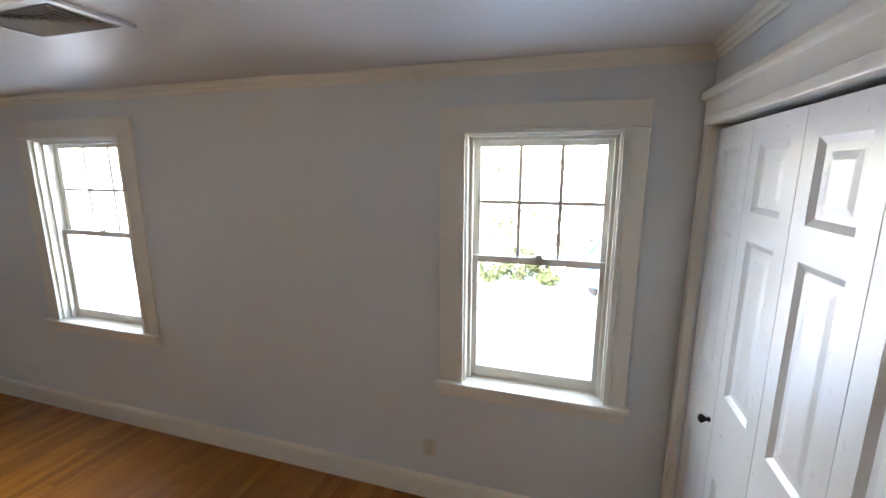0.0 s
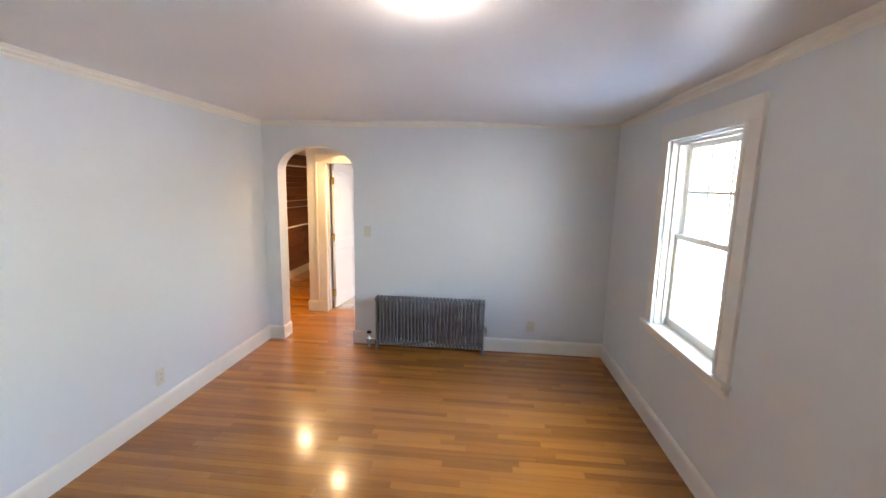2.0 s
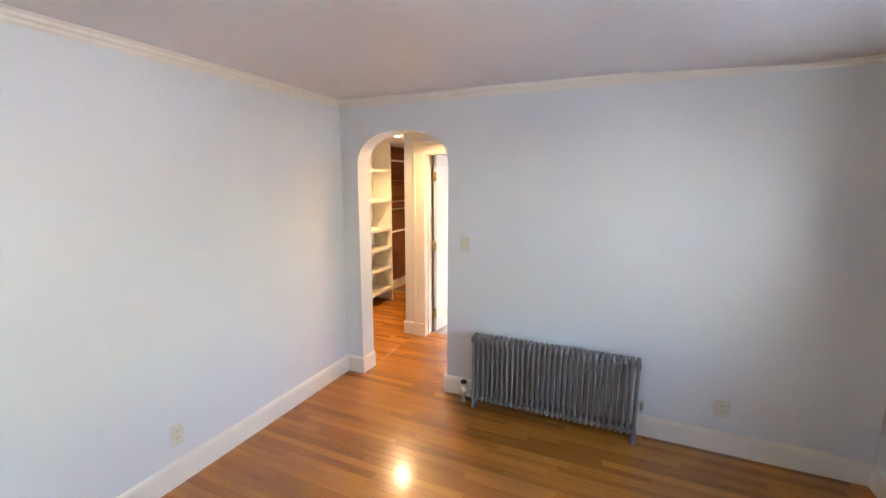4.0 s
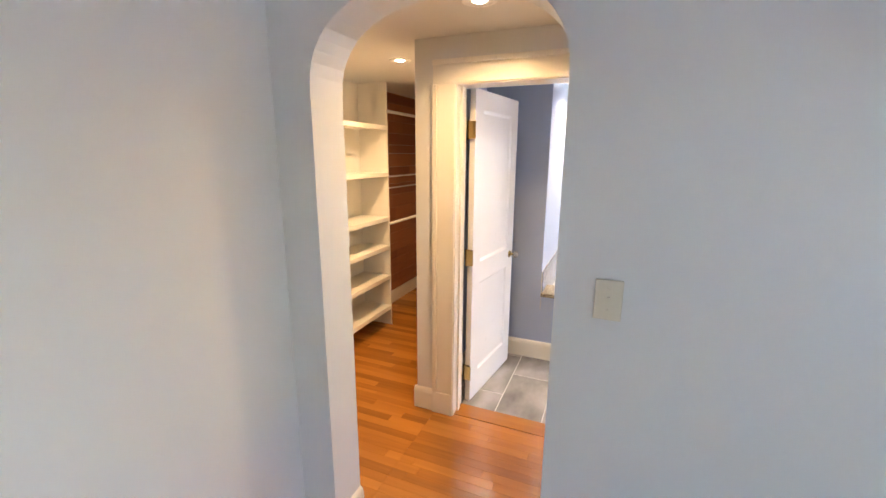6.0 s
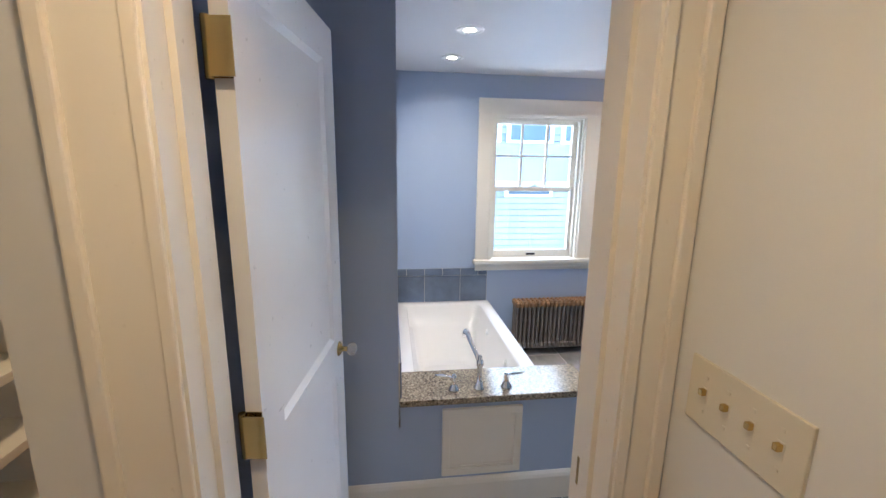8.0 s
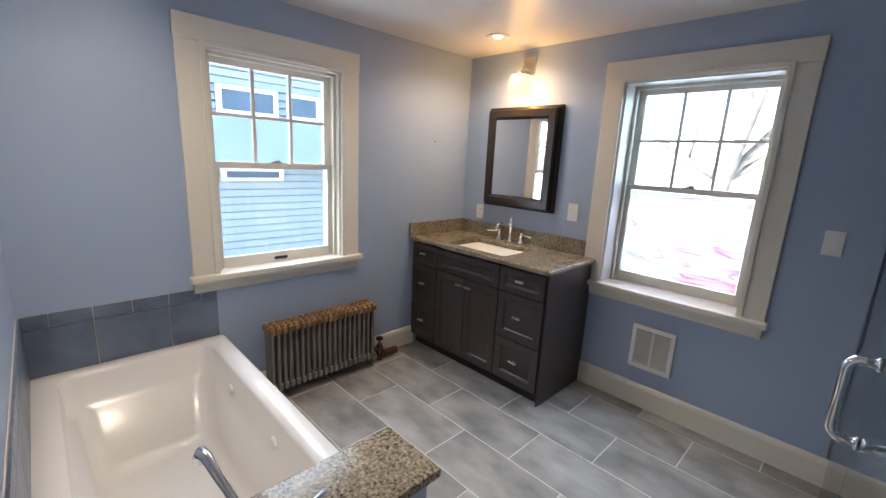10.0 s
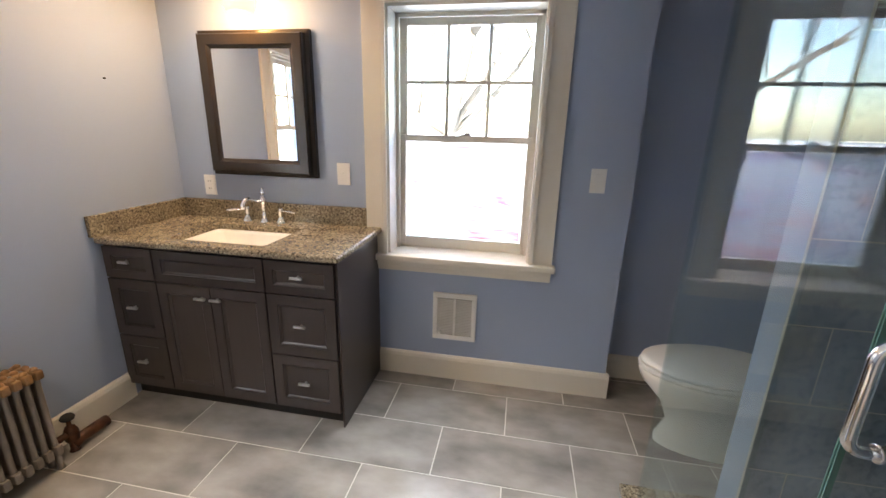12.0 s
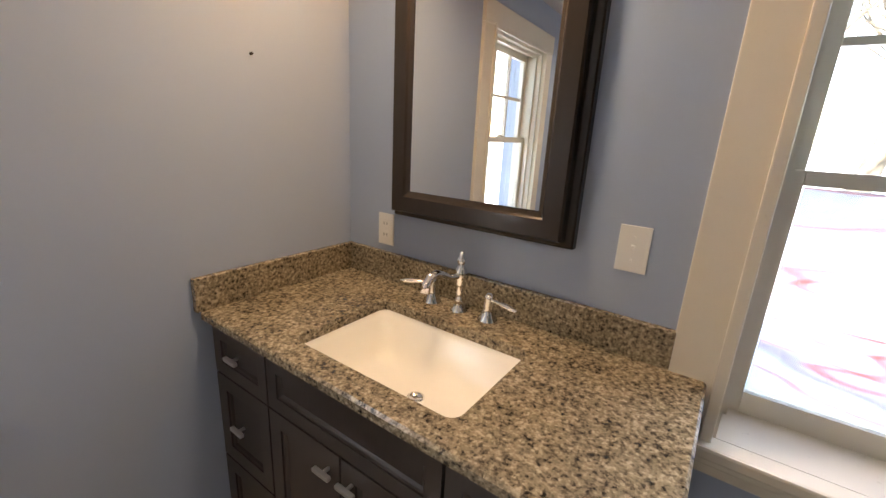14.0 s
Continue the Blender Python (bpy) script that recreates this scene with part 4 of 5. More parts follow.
def loft(bm, loops, close_last=True, smooth=True):
    rings = [[bm.verts.new((x, y, z)) for x, y in pts] for pts, z in loops]
    for a, b in zip(rings, rings[1:]):
        for k in range(len(a)):
            bm.faces.new((a[k], a[(k + 1) % len(a)], b[(k + 1) % len(b)], b[k])).smooth = smooth
    if close_last:
        bm.faces.new(rings[-1])
    return bm


X0, X1, Y0, Y1 = -3.697, -2.19, 0.653, 1.447
bm = loft(bmesh.new(), [
    (rounded(X0, X1, Y0, Y1, 0.02), RIM - 0.04), (rounded(X0, X1, Y0, Y1, 0.02), RIM - 0.006), (rounded(X0 + 0.006, X1 - 0.006, Y0 + 0.006, Y1 - 0.006, 0.02), RIM),
    (rounded(X0 + 0.075, X1 - 0.085, Y0 + 0.085, Y1 - 0.085, 0.06), RIM), (rounded(X0 + 0.085, X1 - 0.095, Y0 + 0.095, Y1 - 0.095, 0.06), RIM - 0.012),
    (rounded(X0 + 0.13, X1 - 0.12, Y0 + 0.105, Y1 - 0.105, 0.07), RIM - 0.13), (rounded(X0 + 0.16, X1 - 0.125, Y0 + 0.135, Y1 - 0.135, 0.07), RIM - 0.145),
    (rounded(X0 + 0.30, X1 - 0.15, Y0 + 0.16, Y1 - 0.16, 0.09), RIM - 0.36), (rounded(X0 + 0.36, X1 - 0.19, Y0 + 0.20, Y1 - 0.20, 0.09), RIM - 0.40)])
part("basin", bm, ACRYLIC, tub)
for xj in (-3.25, -2.75):
    part("jet", lathe(bmesh.new(), [(0.022, 0), (0.020, 0.008), (0.010, 0.012)], along((xj, Y1 - 0.105, RIM - 0.10), (xj, 0, RIM - 0.10)), 16), PLASTIC, tub, "round white jet")
part("overflow", lathe(bmesh.new(), [(0.036, 0), (0.034, 0.010), (0.012, 0.016)], along((X1 - 0.13, 1.05, RIM - 0.13), (X1 - 1, 1.05, RIM - 0.10)), 20), CHROME, tub, "chrome overflow cover")
part("drain", lathe(bmesh.new(), [(0.03, 0), (0.028, 0.004), (0.01, 0.005)], Matrix.Translation((X1 - 0.30, 1.05, RIM - 0.40)), 20), CHROME, tub, "chrome drain")
solid("tub_deck", boxed(-2.30, -2.035, 0.652, 1.565, DECK - 0.032, DECK, bevel=0.006), GRANITE, "speckled granite deck slab with tub faucet", "countertop", kind="thing")
acc = thing("access_panel", (-2.06, 1.03, 0.17), "cream framed access panel under tub deck", "panel")
bm = boxed(-2.061, -2.043, 0.845, 1.22, 0.17, 0.205, bevel=0.003)
for b4 in ((0.845, 1.22, 0.478, 0.513), (0.845, 0.88, 0.205, 0.478), (1.185, 1.22, 0.205, 0.478)):
    box(bm, -2.061, -2.043, *b4, 0.003)
part("frame", bm, TRIM, acc)
part("panel", boxed(-2.061, -2.052, 0.879, 1.186, 0.204, 0.479), TRIM, acc)
part("handle_bead", boxed(-2.053, -2.047, 0.884, 1.181, 0.209, 0.216, bevel=0.002), TRIM, acc)


def lever_handle(parent, x, y, z, dx, dy, size=1.0):
    s = size
    m = Matrix.Translation((x, y, z))
    part("handle_base", lathe(bmesh.new(), [(0.026 * s, 0), (0.026 * s, 0.005 * s), (0.017 * s, 0.018 * s), (0.012 * s, 0.035 * s), (0.014 * s, 0.042 * s), (0.011 * s, 0.058 * s), (0.013 * s, 0.064 * s), (0.006 * s, 0.072 * s)], m, 18), CHROME, parent)
    d = Vector((dx, dy, 0)).normalized() * s
    p = Vector((x, y, z + 0.056 * s))
    bent_pts = [p, p + d * 0.03 + Vector((0, 0, 0.002)), p + d * 0.055 + Vector((0, 0, 0.002)), p + d * 0.075, p + d * 0.088]
    part("lever", bent(bmesh.new(), bent_pts, [0.006 * s, 0.005 * s, 0.0075 * s, 0.006 * s, 0.003 * s], 10), CHROME, parent)


fau = thing("tub_faucet", (-2.11, 1.025, DECK), "chrome deck-mounted tub faucet with two levers", "faucet")
lever_handle(fau, -2.11, 0.905, DECK, -0.4, -1, 1.05)
lever_handle(fau, -2.11, 1.155, DECK, -0.2, 1, 1.05)
part("spout_base", lathe(bmesh.new(), [(0.028, 0), (0.028, 0.006), (0.018, 0.02), (0.013, 0.05), (0.013, 0.11), (0.017, 0.118), (0.017, 0.135), (0.008, 0.15), (0.010, 0.158), (0.004, 0.168)], Matrix.Translation((-2.11, 1.025, DECK)), 20), CHROME, fau)
part("spout", bent(bmesh.new(), [(-2.11, 1.025, DECK + 0.125), (-2.16, 1.015, DECK + 0.15), (-2.21, 1.00, DECK + 0.185), (-2.245, 0.99, DECK + 0.215), (-2.262, 0.985, DECK + 0.218), (-2.272, 0.983, DECK + 0.198)], [0.010, 0.010, 0.011, 0.013, 0.016, 0.017], 14), CHROME, fau)

# ---- tub surround tiles ----
sur = thing("tub_surround", (-3.70, 1.0, RIM), "slate-blue wall tiles round the tub with pale joints", "tiles", kind="structure")
part("grout_bed", boxed(-3.702, -3.694, 0.65, 1.43, RIM - 0.03, 0.745), GROUT, sur)
part("grout_bed", boxed(-3.70, -2.06, 0.648, 0.656, RIM - 0.03, 0.745), GROUT, sur)
rows = ((RIM - 0.028, 0.682), (0.686, 0.745))
for r0, r1 in rows:
    tall = r1 - r0 > 0.1
    step = 0.30 if tall else 0.15
    y = 0.662
    k = 0
    while y < 1.425:
        q = min(y + (step if k else (0.24 if tall else 0.09)), 1.43)
        if tall and 1.34 < q < 1.43:
            q = 1.34
        part("tile", boxed(-3.697, -3.688, y, q - 0.004, r0, r1, bevel=0.0012), TILE_WALL, sur)
        y = q
        k += 1
    x = -3.686
    while x < -2.07:
        q = min(x + step, -2.062)
        part("tile", boxed(x, q - 0.004, 0.653, 0.662, r0, r1, bevel=0.0012), TILE_WALL, sur)
        x = q

# ---- vanity ----
VX0, VX1, VF, VB, VT = -3.697, -2.495, 2.842, 3.397, 0.862
van = thing("vanity_cabinet", ((VX0 + VX1) / 2, 3.13, 0), "espresso-stained bathroom vanity with drawers and two doors", "cabinet")
bm = boxed(VX0, VX1, VF + 0.018, VB, 0.085, 0.66)
box(bm, VX0, VX1, VF + 0.018, VF + 0.03, 0.66, VT)
part("body", bm, ESPRESSO, van)
part("toe_kick", boxed(VX0, VX1 - 0.0, VF + 0.06, VB, 0, 0.084), DARK, van)
part("end_panel", boxed(VX1 - 0.001, VX1 + 0.008, VF + 0.016, VB, 0.0, VT, bevel=0.002), ESPRESSO, van)


def front(name, x0, x1, z0, z1, pull):
    """A drawer or door front with a framed, stepped recess; pull: centre x, z or None."""
    bm = bmesh.new()
    f = 0.048 if z1 - z0 > 0.2 else 0.04
    for b4 in ((x0, x1, z0, z0 + f), (x0, x1, z1 - f, z1), (x0, x0 + f, z0 + f, z1 - f), (x1 - f, x1, z0 + f, z1 - f)):
        box(bm, b4[0], b4[1], VF - 0.002, VF + 0.017, b4[2], b4[3])
    bmesh.ops.remove_doubles(bm, verts=bm.verts, dist=0.0001)
    ob = part(name, bm, ESPRESSO, van)
    g = 0.012
    outer = [(x0 + f, z0 + f), (x1 - f, z0 + f), (x1 - f, z1 - f), (x0 + f, z1 - f)]
    bm = bmesh.new()
    rings = []
    for inset, y in ((0, VF + 0.003), (g * 0.5, VF + 0.005), (g, VF + 0.010)):
        rings.append([bm.verts.new((a + (inset if k in (0, 3) else -inset), y, b + (inset if k < 2 else -inset))) for k, (a, b) in enumerate(outer)])
    for a, b in zip(rings, rings[1:]):
        for k in range(4):
            bm.faces.new((a[k], a[(k + 1) % 4], b[(k + 1) % 4], b[k]))
    bm.faces.new(rings[-1])
    part("inset_panel", bm, ESPRESSO, ob)
    if pull:
        px, pz = pull
        bm = boxed(px - 0.029, px + 0.029, VF - 0.032, VF - 0.019, pz - 0.006, pz + 0.006, bevel=0.003)
        rod(bm, (px, VF - 0.019, pz), (px, VF - 0.002, pz), 0.005, 10)
        part("pull", bm, SATIN, ob, "small satin chrome bar pull")


for x0, x1 in ((-3.69, -3.42), (-2.832, -2.50)):
    for z0, z1 in ((0.69, 0.845), (0.382, 0.683), (0.092, 0.375)):
        front("drawer", x0, x1, z0, z1, ((x0 + x1) / 2, (z0 + z1) / 2 + 0.012))
front("false_drawer", -3.413, -2.840, 0.69, 0.845, None)
front("cabinet_door", -3.413, -3.130, 0.092, 0.683, (-3.168, 0.630))
front("cabinet_door", -3.124, -2.840, 0.092, 0.683, (-3.086, 0.630))

# countertop with the basin cut out
CT0, CT1 = VT + 0.001, VT + 0.033
SX0, SX1, SY0, SY1 = -3.36, -2.848, 2.888, 3.235
top = thing("vanity_countertop", (-3.09, 3.11, CT0), "speckled brown-grey granite countertop with backsplash", "countertop")
bm = bmesh.new()
out, inn = rounded(-3.697, -2.462, 2.812, 3.398, 0.012, 6), rounded(SX0, SX1, SY0, SY1, 0.03, 6)
out_b = rounded(-3.697, -2.462 - 0.006, 2.818, 3.398, 0.012, 6)
loops = [(out_b, CT0), (out, CT0 + 0.006), (out, CT1 - 0.007), (rounded(-3.697, -2.468, 2.818, 3.398, 0.012, 6), CT1)]
loft(bm, loops + [(inn, CT1), (inn, CT0), (out_b, CT0)], close_last=False, smooth=False)
part("slab", bm, GRANITE, top)
part("backsplash", boxed(-3.675, -2.545, 3.378, 3.399, CT1 + 0.0005, CT1 + 0.102, bevel=0.003), GRANITE, top)
part("side_splash", boxed(-3.699, -3.678, 2.798, 3.399, CT1 + 0.0005, CT1 + 0.102, bevel=0.003), GRANITE, top)
sink = thing("sink", (-3.10, 3.07, CT0 - 0.15), "white undermount rectangular porcelain sink", "sink")
e = 0.008
bm = loft(bmesh.new(), [(rounded(SX0 - 0.02, SX1 + 0.02, SY0 - 0.02, SY1 + 0.02, 0.04), CT0 - 0.002), (rounded(SX0 - 0.001, SX1 + 0.001, SY0 - 0.001, SY1 + 0.001, 0.032), CT0 - 0.0015), (rounded(SX0 + e, SX1 - e, SY0 + e, SY1 - e, 0.035), CT0 - 0.02),
                         (rounded(SX0 + 0.03, SX1 - 0.03, SY0 + 0.025, SY1 - 0.025, 0.05), CT0 - 0.105), (rounded(SX0 + 0.08, SX1 - 0.08, SY0 + 0.07, SY1 - 0.07, 0.05), CT0 - 0.132), (rounded(-3.13, -3.07, 3.06, 3.11, 0.02), CT0 - 0.14)])
part("bowl", bm, PORCELAIN, sink)
part("drain", lathe(bmesh.new(), [(0.024, 0), (0.024, 0.004), (0.018, 0.005), (0.015, 0.002), (0.004, 0.002)], Matrix.Translation((-3.10, 3.085, CT0 - 0.1405)), 20), CHROME, sink, "chrome drain")
fau = thing("sink_faucet", (-3.128, 3.322, CT1), "chrome widespread bathroom faucet with two levers", "faucet")
lever_handle(fau, -3.232, 3.322, CT1, -0.8, -0.5, 1.2)
lever_handle(fau, -3.025, 3.322, CT1, 1, -0.25, 1.2)
part("spout_column", lathe(bmesh.new(), [(0.027, 0), (0.027, 0.005), (0.019, 0.014), (0.012, 0.030), (0.016, 0.036), (0.012, 0.044), (0.011, 0.085), (0.015, 0.092), (0.013, 0.100), (0.018, 0.112), (0.020, 0.128), (0.015, 0.144), (0.009, 0.152), (0.014, 0.162), (0.013, 0.172), (0.006, 0.180), (0.009, 0.187), (0.003, 0.195)], Matrix.Translation((-3.128, 3.322, CT1)), 20), CHROME, fau)
spout_line = [(0.0, 0.122), (0.025, 0.118), (0.05, 0.122), (0.08, 0.137), (0.105, 0.146), (0.128, 0.140), (0.142, 0.120), (0.146, 0.098)]
part("spout", bent(bmesh.new(), [(-3.128 - 0.16 * d, 3.322 - d, CT1 + h) for d, h in spout_line], [0.011, 0.009, 0.009, 0.010, 0.011, 0.012, 0.013, 0.015], 14), CHROME, fau)

# ---- mirror and sconce ----
cab = thing("medicine_cabinet", (-3.135, 3.37, 1.15), "dark espresso framed mirror cabinet above the sink", "mirror")
MX0, MX1, MZ0, MZ1 = -3.447, -2.818, 1.148, 1.886
f = 0.092
bm = bmesh.new()
steps = ((0.0, 3.398), (0.0, 3.372), (0.004, 3.368), (0.020, 3.366), (0.022, 3.332), (0.027, 3.326), (0.074, 3.326), (0.080, 3.332), (0.092, 3.338))
rings = [[bm.verts.new(c) for c in ((MX0 + i, y, MZ0 + i), (MX1 - i, y, MZ0 + i), (MX1 - i, y, MZ1 - i), (MX0 + i, y, MZ1 - i))] for i, y in steps]
for a, b in zip(rings, rings[1:]):
    for k in range(4):
        bm.faces.new((a[k], a[(k + 1) % 4], b[(k + 1) % 4], b[k]))
bm.faces.new(rings[0])
part("frame", bm, MIRROR_FRAME, cab)
bm = boxed((MX0 - MX1) / 2 + f - 0.006, (MX1 - MX0) / 2 - f + 0.006, -0.0015, 0.0015, MZ0 + f - 0.006, MZ1 - f + 0.006)
bmesh.ops.transform(bm, verts=bm.verts, matrix=pose((MX0 + MX1) / 2, 3.345, 0, 0, 0, 1.0))
part("mirror_glass", bm, MIRROR, cab, "silvered mirror glass")
sc = thing("wall_sconce", (-3.13, 3.40, 2.17), "nickel wall sconce with a lit amber-white glass shade", "wall lamp")
bm = boxed(-0.052, 0.052, -0.02, 0.0, -0.062, 0.062, bevel=0.006)
for v in bm.verts:
    v.co.x *= 1 - 1.6 * (0.062 - v.co.z) * 1.3
bmesh.ops.transform(bm, verts=bm.verts, matrix=Matrix.Translation((-3.13, 3.40, 2.155)))
part("backplate", bm, NICKEL, sc, "tapered nickel backplate")
part("arm", bent(bmesh.new(), [(-3.13, 3.385, 2.14), (-3.13, 3.34, 2.142), (-3.13, 3.31, 2.138), (-3.13, 3.292, 2.125), (-3.13, 3.29, 2.10)], 0.010, 12), NICKEL, sc)
part("fitter", lathe(bmesh.new(), [(0.012, 0.030), (0.030, 0.022), (0.034, 0.0), (0.032, -0.006)], Matrix.Translation((-3.13, 3.29, 2.085)), 22), NICKEL, sc)
shade = part("shade", lathe(bmesh.new(), [(0.034, 0.004), (0.064, -0.002), (0.076, -0.020), (0.082, -0.060), (0.078, -0.110), (0.064, -0.140), (0.054, -0.142)], Matrix.Translation((-3.13, 3.29, 2.085)), 26), SHADE, sc, "glowing opal glass shade")
shade.visible_shadow = False

# ---- wall heater ----
ht = thing("wall_heater", (-2.042, 3.40, 0.26), "white wall-mounted fan heater with a louvred grille", "heater")
HX0, HX1, HZ0, HZ1 = -2.166, -1.918, 0.257, 0.54
bm = bmesh.new()
for b4 in ((HX0, HX1, HZ0, HZ0 + 0.032), (HX0, HX1, HZ1 - 0.028, HZ1), (HX0, HX0 + 0.026, HZ0 + 0.032, HZ1 - 0.028), (HX1 - 0.026, HX1, HZ0 + 0.032, HZ1 - 0.028)):
    box(bm, b4[0], b4[1], 3.380, 3.401, b4[2], b4[3], 0.004)
box(bm, -2.048, -2.036, 3.381, 3.400, HZ0 + 0.032, HZ1 - 0.028)
part("frame", bm, PLASTIC, ht)
part("backing", boxed(HX0 + 0.02, HX1 - 0.02, 3.394, 3.401, HZ0 + 0.02, HZ1 - 0.02), GRILLE_DARK, ht)
for k in range(22):
    zz = HZ0 + 0.038 + k * 0.0097
    for p, q in ((HX0 + 0.026, -2.048), (-2.036, HX1 - 0.026)):
        part("slat", boxed(p, q, 3.384, 3.393, zz, zz + 0.0045), REGISTER, ht)
part("dial", lathe(bmesh.new(), [(0.011, 0), (0.010, 0.010), (0.004, 0.011)], along((HX0 + 0.042, 3.384, HZ0 + 0.045), (HX0 + 0.042, 2, HZ0 + 0.045)), 14), PLASTIC, ht, "white thermostat dial")

# ---- toilet ----
toi = thing("toilet", (-0.78, 3.19, 0), "white porcelain toilet with closed lid behind the shower", "toilet")


def egg(cx_, cy_, lx, ly, back, n=28):
    """An oval that points to -x, cut square towards +x at back."""
    pts = []
    for k in range(n):
        a = 2 * math.pi * k / n
        x = -lx * math.cos(a)
        pts.append((cx_ + min(x, back), cy_ + ly * math.sin(a) * (1.0 if x < 0 else 1.0)))
    return pts


TX, TY = -0.785, 3.11
bm = loft(bmesh.new(), [(egg(TX + 0.08, TY, 0.30, 0.115, 0.30), 0.0), (egg(TX + 0.08, TY, 0.30, 0.115, 0.30), 0.03), (egg(TX + 0.08, TY, 0.26, 0.10, 0.28), 0.12), (egg(TX + 0.05, TY, 0.27, 0.115, 0.30), 0.22),
                         (egg(TX, TY, 0.31, 0.165, 0.28), 0.32), (egg(TX - 0.01, TY, 0.325, 0.185, 0.28), 0.37), (egg(TX - 0.01, TY, 0.325, 0.185, 0.28), 0.392)])
part("bowl", bm, PORCELAIN, toi)
part("seat", loft(bmesh.new(), [(egg(TX - 0.01, TY, 0.320, 0.182, 0.24), 0.394), (egg(TX - 0.01, TY, 0.330, 0.190, 0.24), 0.398), (egg(TX - 0.01, TY, 0.330, 0.190, 0.24), 0.410), (egg(TX - 0.01, TY, 0.322, 0.184, 0.24), 0.414)]), PLASTIC, toi)
part("lid", loft(bmesh.new(), [(egg(TX - 0.005, TY, 0.318, 0.182, 0.24), 0.416), (egg(TX - 0.005, TY, 0.326, 0.188, 0.24), 0.420), (egg(TX - 0.005, TY, 0.326, 0.188, 0.24), 0.430), (egg(TX - 0.005, TY, 0.30, 0.17, 0.23), 0.440), (egg(TX, TY, 0.15, 0.08, 0.2), 0.443)]), PLASTIC, toi)
part("tank", boxed(-0.52, -0.32, TY - 0.21, TY + 0.21, 0.40, 0.74, bevel=0.025), PORCELAIN, toi)
part("tank_lid", boxed(-0.53, -0.31, TY - 0.22, TY + 0.22, 0.742, 0.775, bevel=0.012), PORCELAIN, toi)
bm = rod(bmesh.new(), (-0.53, TY + 0.14, 0.68), (-0.545, TY + 0.14, 0.68), 0.012)
bent(bm, [(-0.54, TY + 0.14, 0.68), (-0.545, TY + 0.10, 0.677), (-0.545, TY + 0.06, 0.672)], 0.006)
part("flush_lever", bm, CHROME, toi, "chrome flush lever")

# ---- shower ----
GX = -1.205
pan = thing("shower_curb", (-1.20, 2.0, 0), "granite-topped shower curb", "curb")
part("curb_base", boxed(-1.25, -1.15, 1.262, 2.66, -0.004, 0.085), TILE_SHOWER, pan)
part("curb_cap", boxed(-1.262, -1.135, 1.262, 2.675, 0.085, 0.107, bevel=0.003), GRANITE, pan)
part("curb_base", boxed(-1.149, -0.86, 2.58, 2.66, -0.004, 0.085), TILE_SHOWER, pan)
part("curb_cap", boxed(-1.134, -0.862, 2.57, 2.675, 0.085, 0.107, bevel=0.003), GRANITE, pan)
solid("shower_floor", boxed(-1.15, -0.30, 1.26, 2.58, -0.004, 0.02), TILE_SHOWER, "dark tiled shower floor", "floor")


def glass_panel(name, label, x0, x1, y0, y1, z0, z1):
    g = thing(name, ((x0 + x1) / 2, (y0 + y1) / 2, z0), label, "shower glass")
    pane = part("pane", boxed(x0, x1, y0, y1, z0, z1), SHOWER_GLASS, g)
    return g


sd = glass_panel("shower_door", "frameless clear glass shower door with chrome pull handle", GX - 0.005, GX + 0.005, 1.275, 1.905, 0.115, 2.0)
part("glass_edge", boxed(GX - 0.0049, GX + 0.0049, 1.9052, 1.9072, 0.115, 2.0), GLASS_EDGE, sd, "greenish polished glass edge")
HY, zc, hh = 1.845, 1.085, 0.058
for s in (-1, 1):
    pts = [(GX + s * 0.006, HY, zc + hh + 0.024)]
    for k in range(7):
        a = radians(90 * k / 6)
        pts.append((GX + s * (0.026 + 0.022 * math.sin(a)), HY, zc + hh + 0.024 * math.cos(a)))
    low = [(x, y, 2 * zc - z) for x, y, z in pts[::-1]]
    part("handle", bent(bmesh.new(), pts + low, 0.0095, 12), CHROME, sd, "polished chrome pull")
    for z in (zc - hh - 0.024, zc + hh + 0.024):
        part("washer", rod(bmesh.new(), (GX + s * 0.005, HY, z), (GX + s * 0.011, HY, z), 0.014, 14), CHROME, sd)
for z in (0.36, 1.75):
    part("hinge", boxed(GX - 0.014, GX + 0.014, 1.262, 1.32, z - 0.045, z + 0.045, bevel=0.003), CHROME, sd, "chrome glass hinge")
fx = glass_panel("shower_panel", "fixed clear glass shower panel", GX - 0.005, GX + 0.005, 1.913, 2.605, 0.108, 2.0)
part("glass_edge", boxed(GX - 0.0049, GX + 0.0049, 1.9107, 1.9127, 0.108, 2.0), GLASS_EDGE, fx, "greenish polished glass edge")
glass_panel("shower_panel", "fixed clear glass return panel beside the toilet", GX - 0.004, -0.864, 2.612, 2.622, 0.108, 2.0)


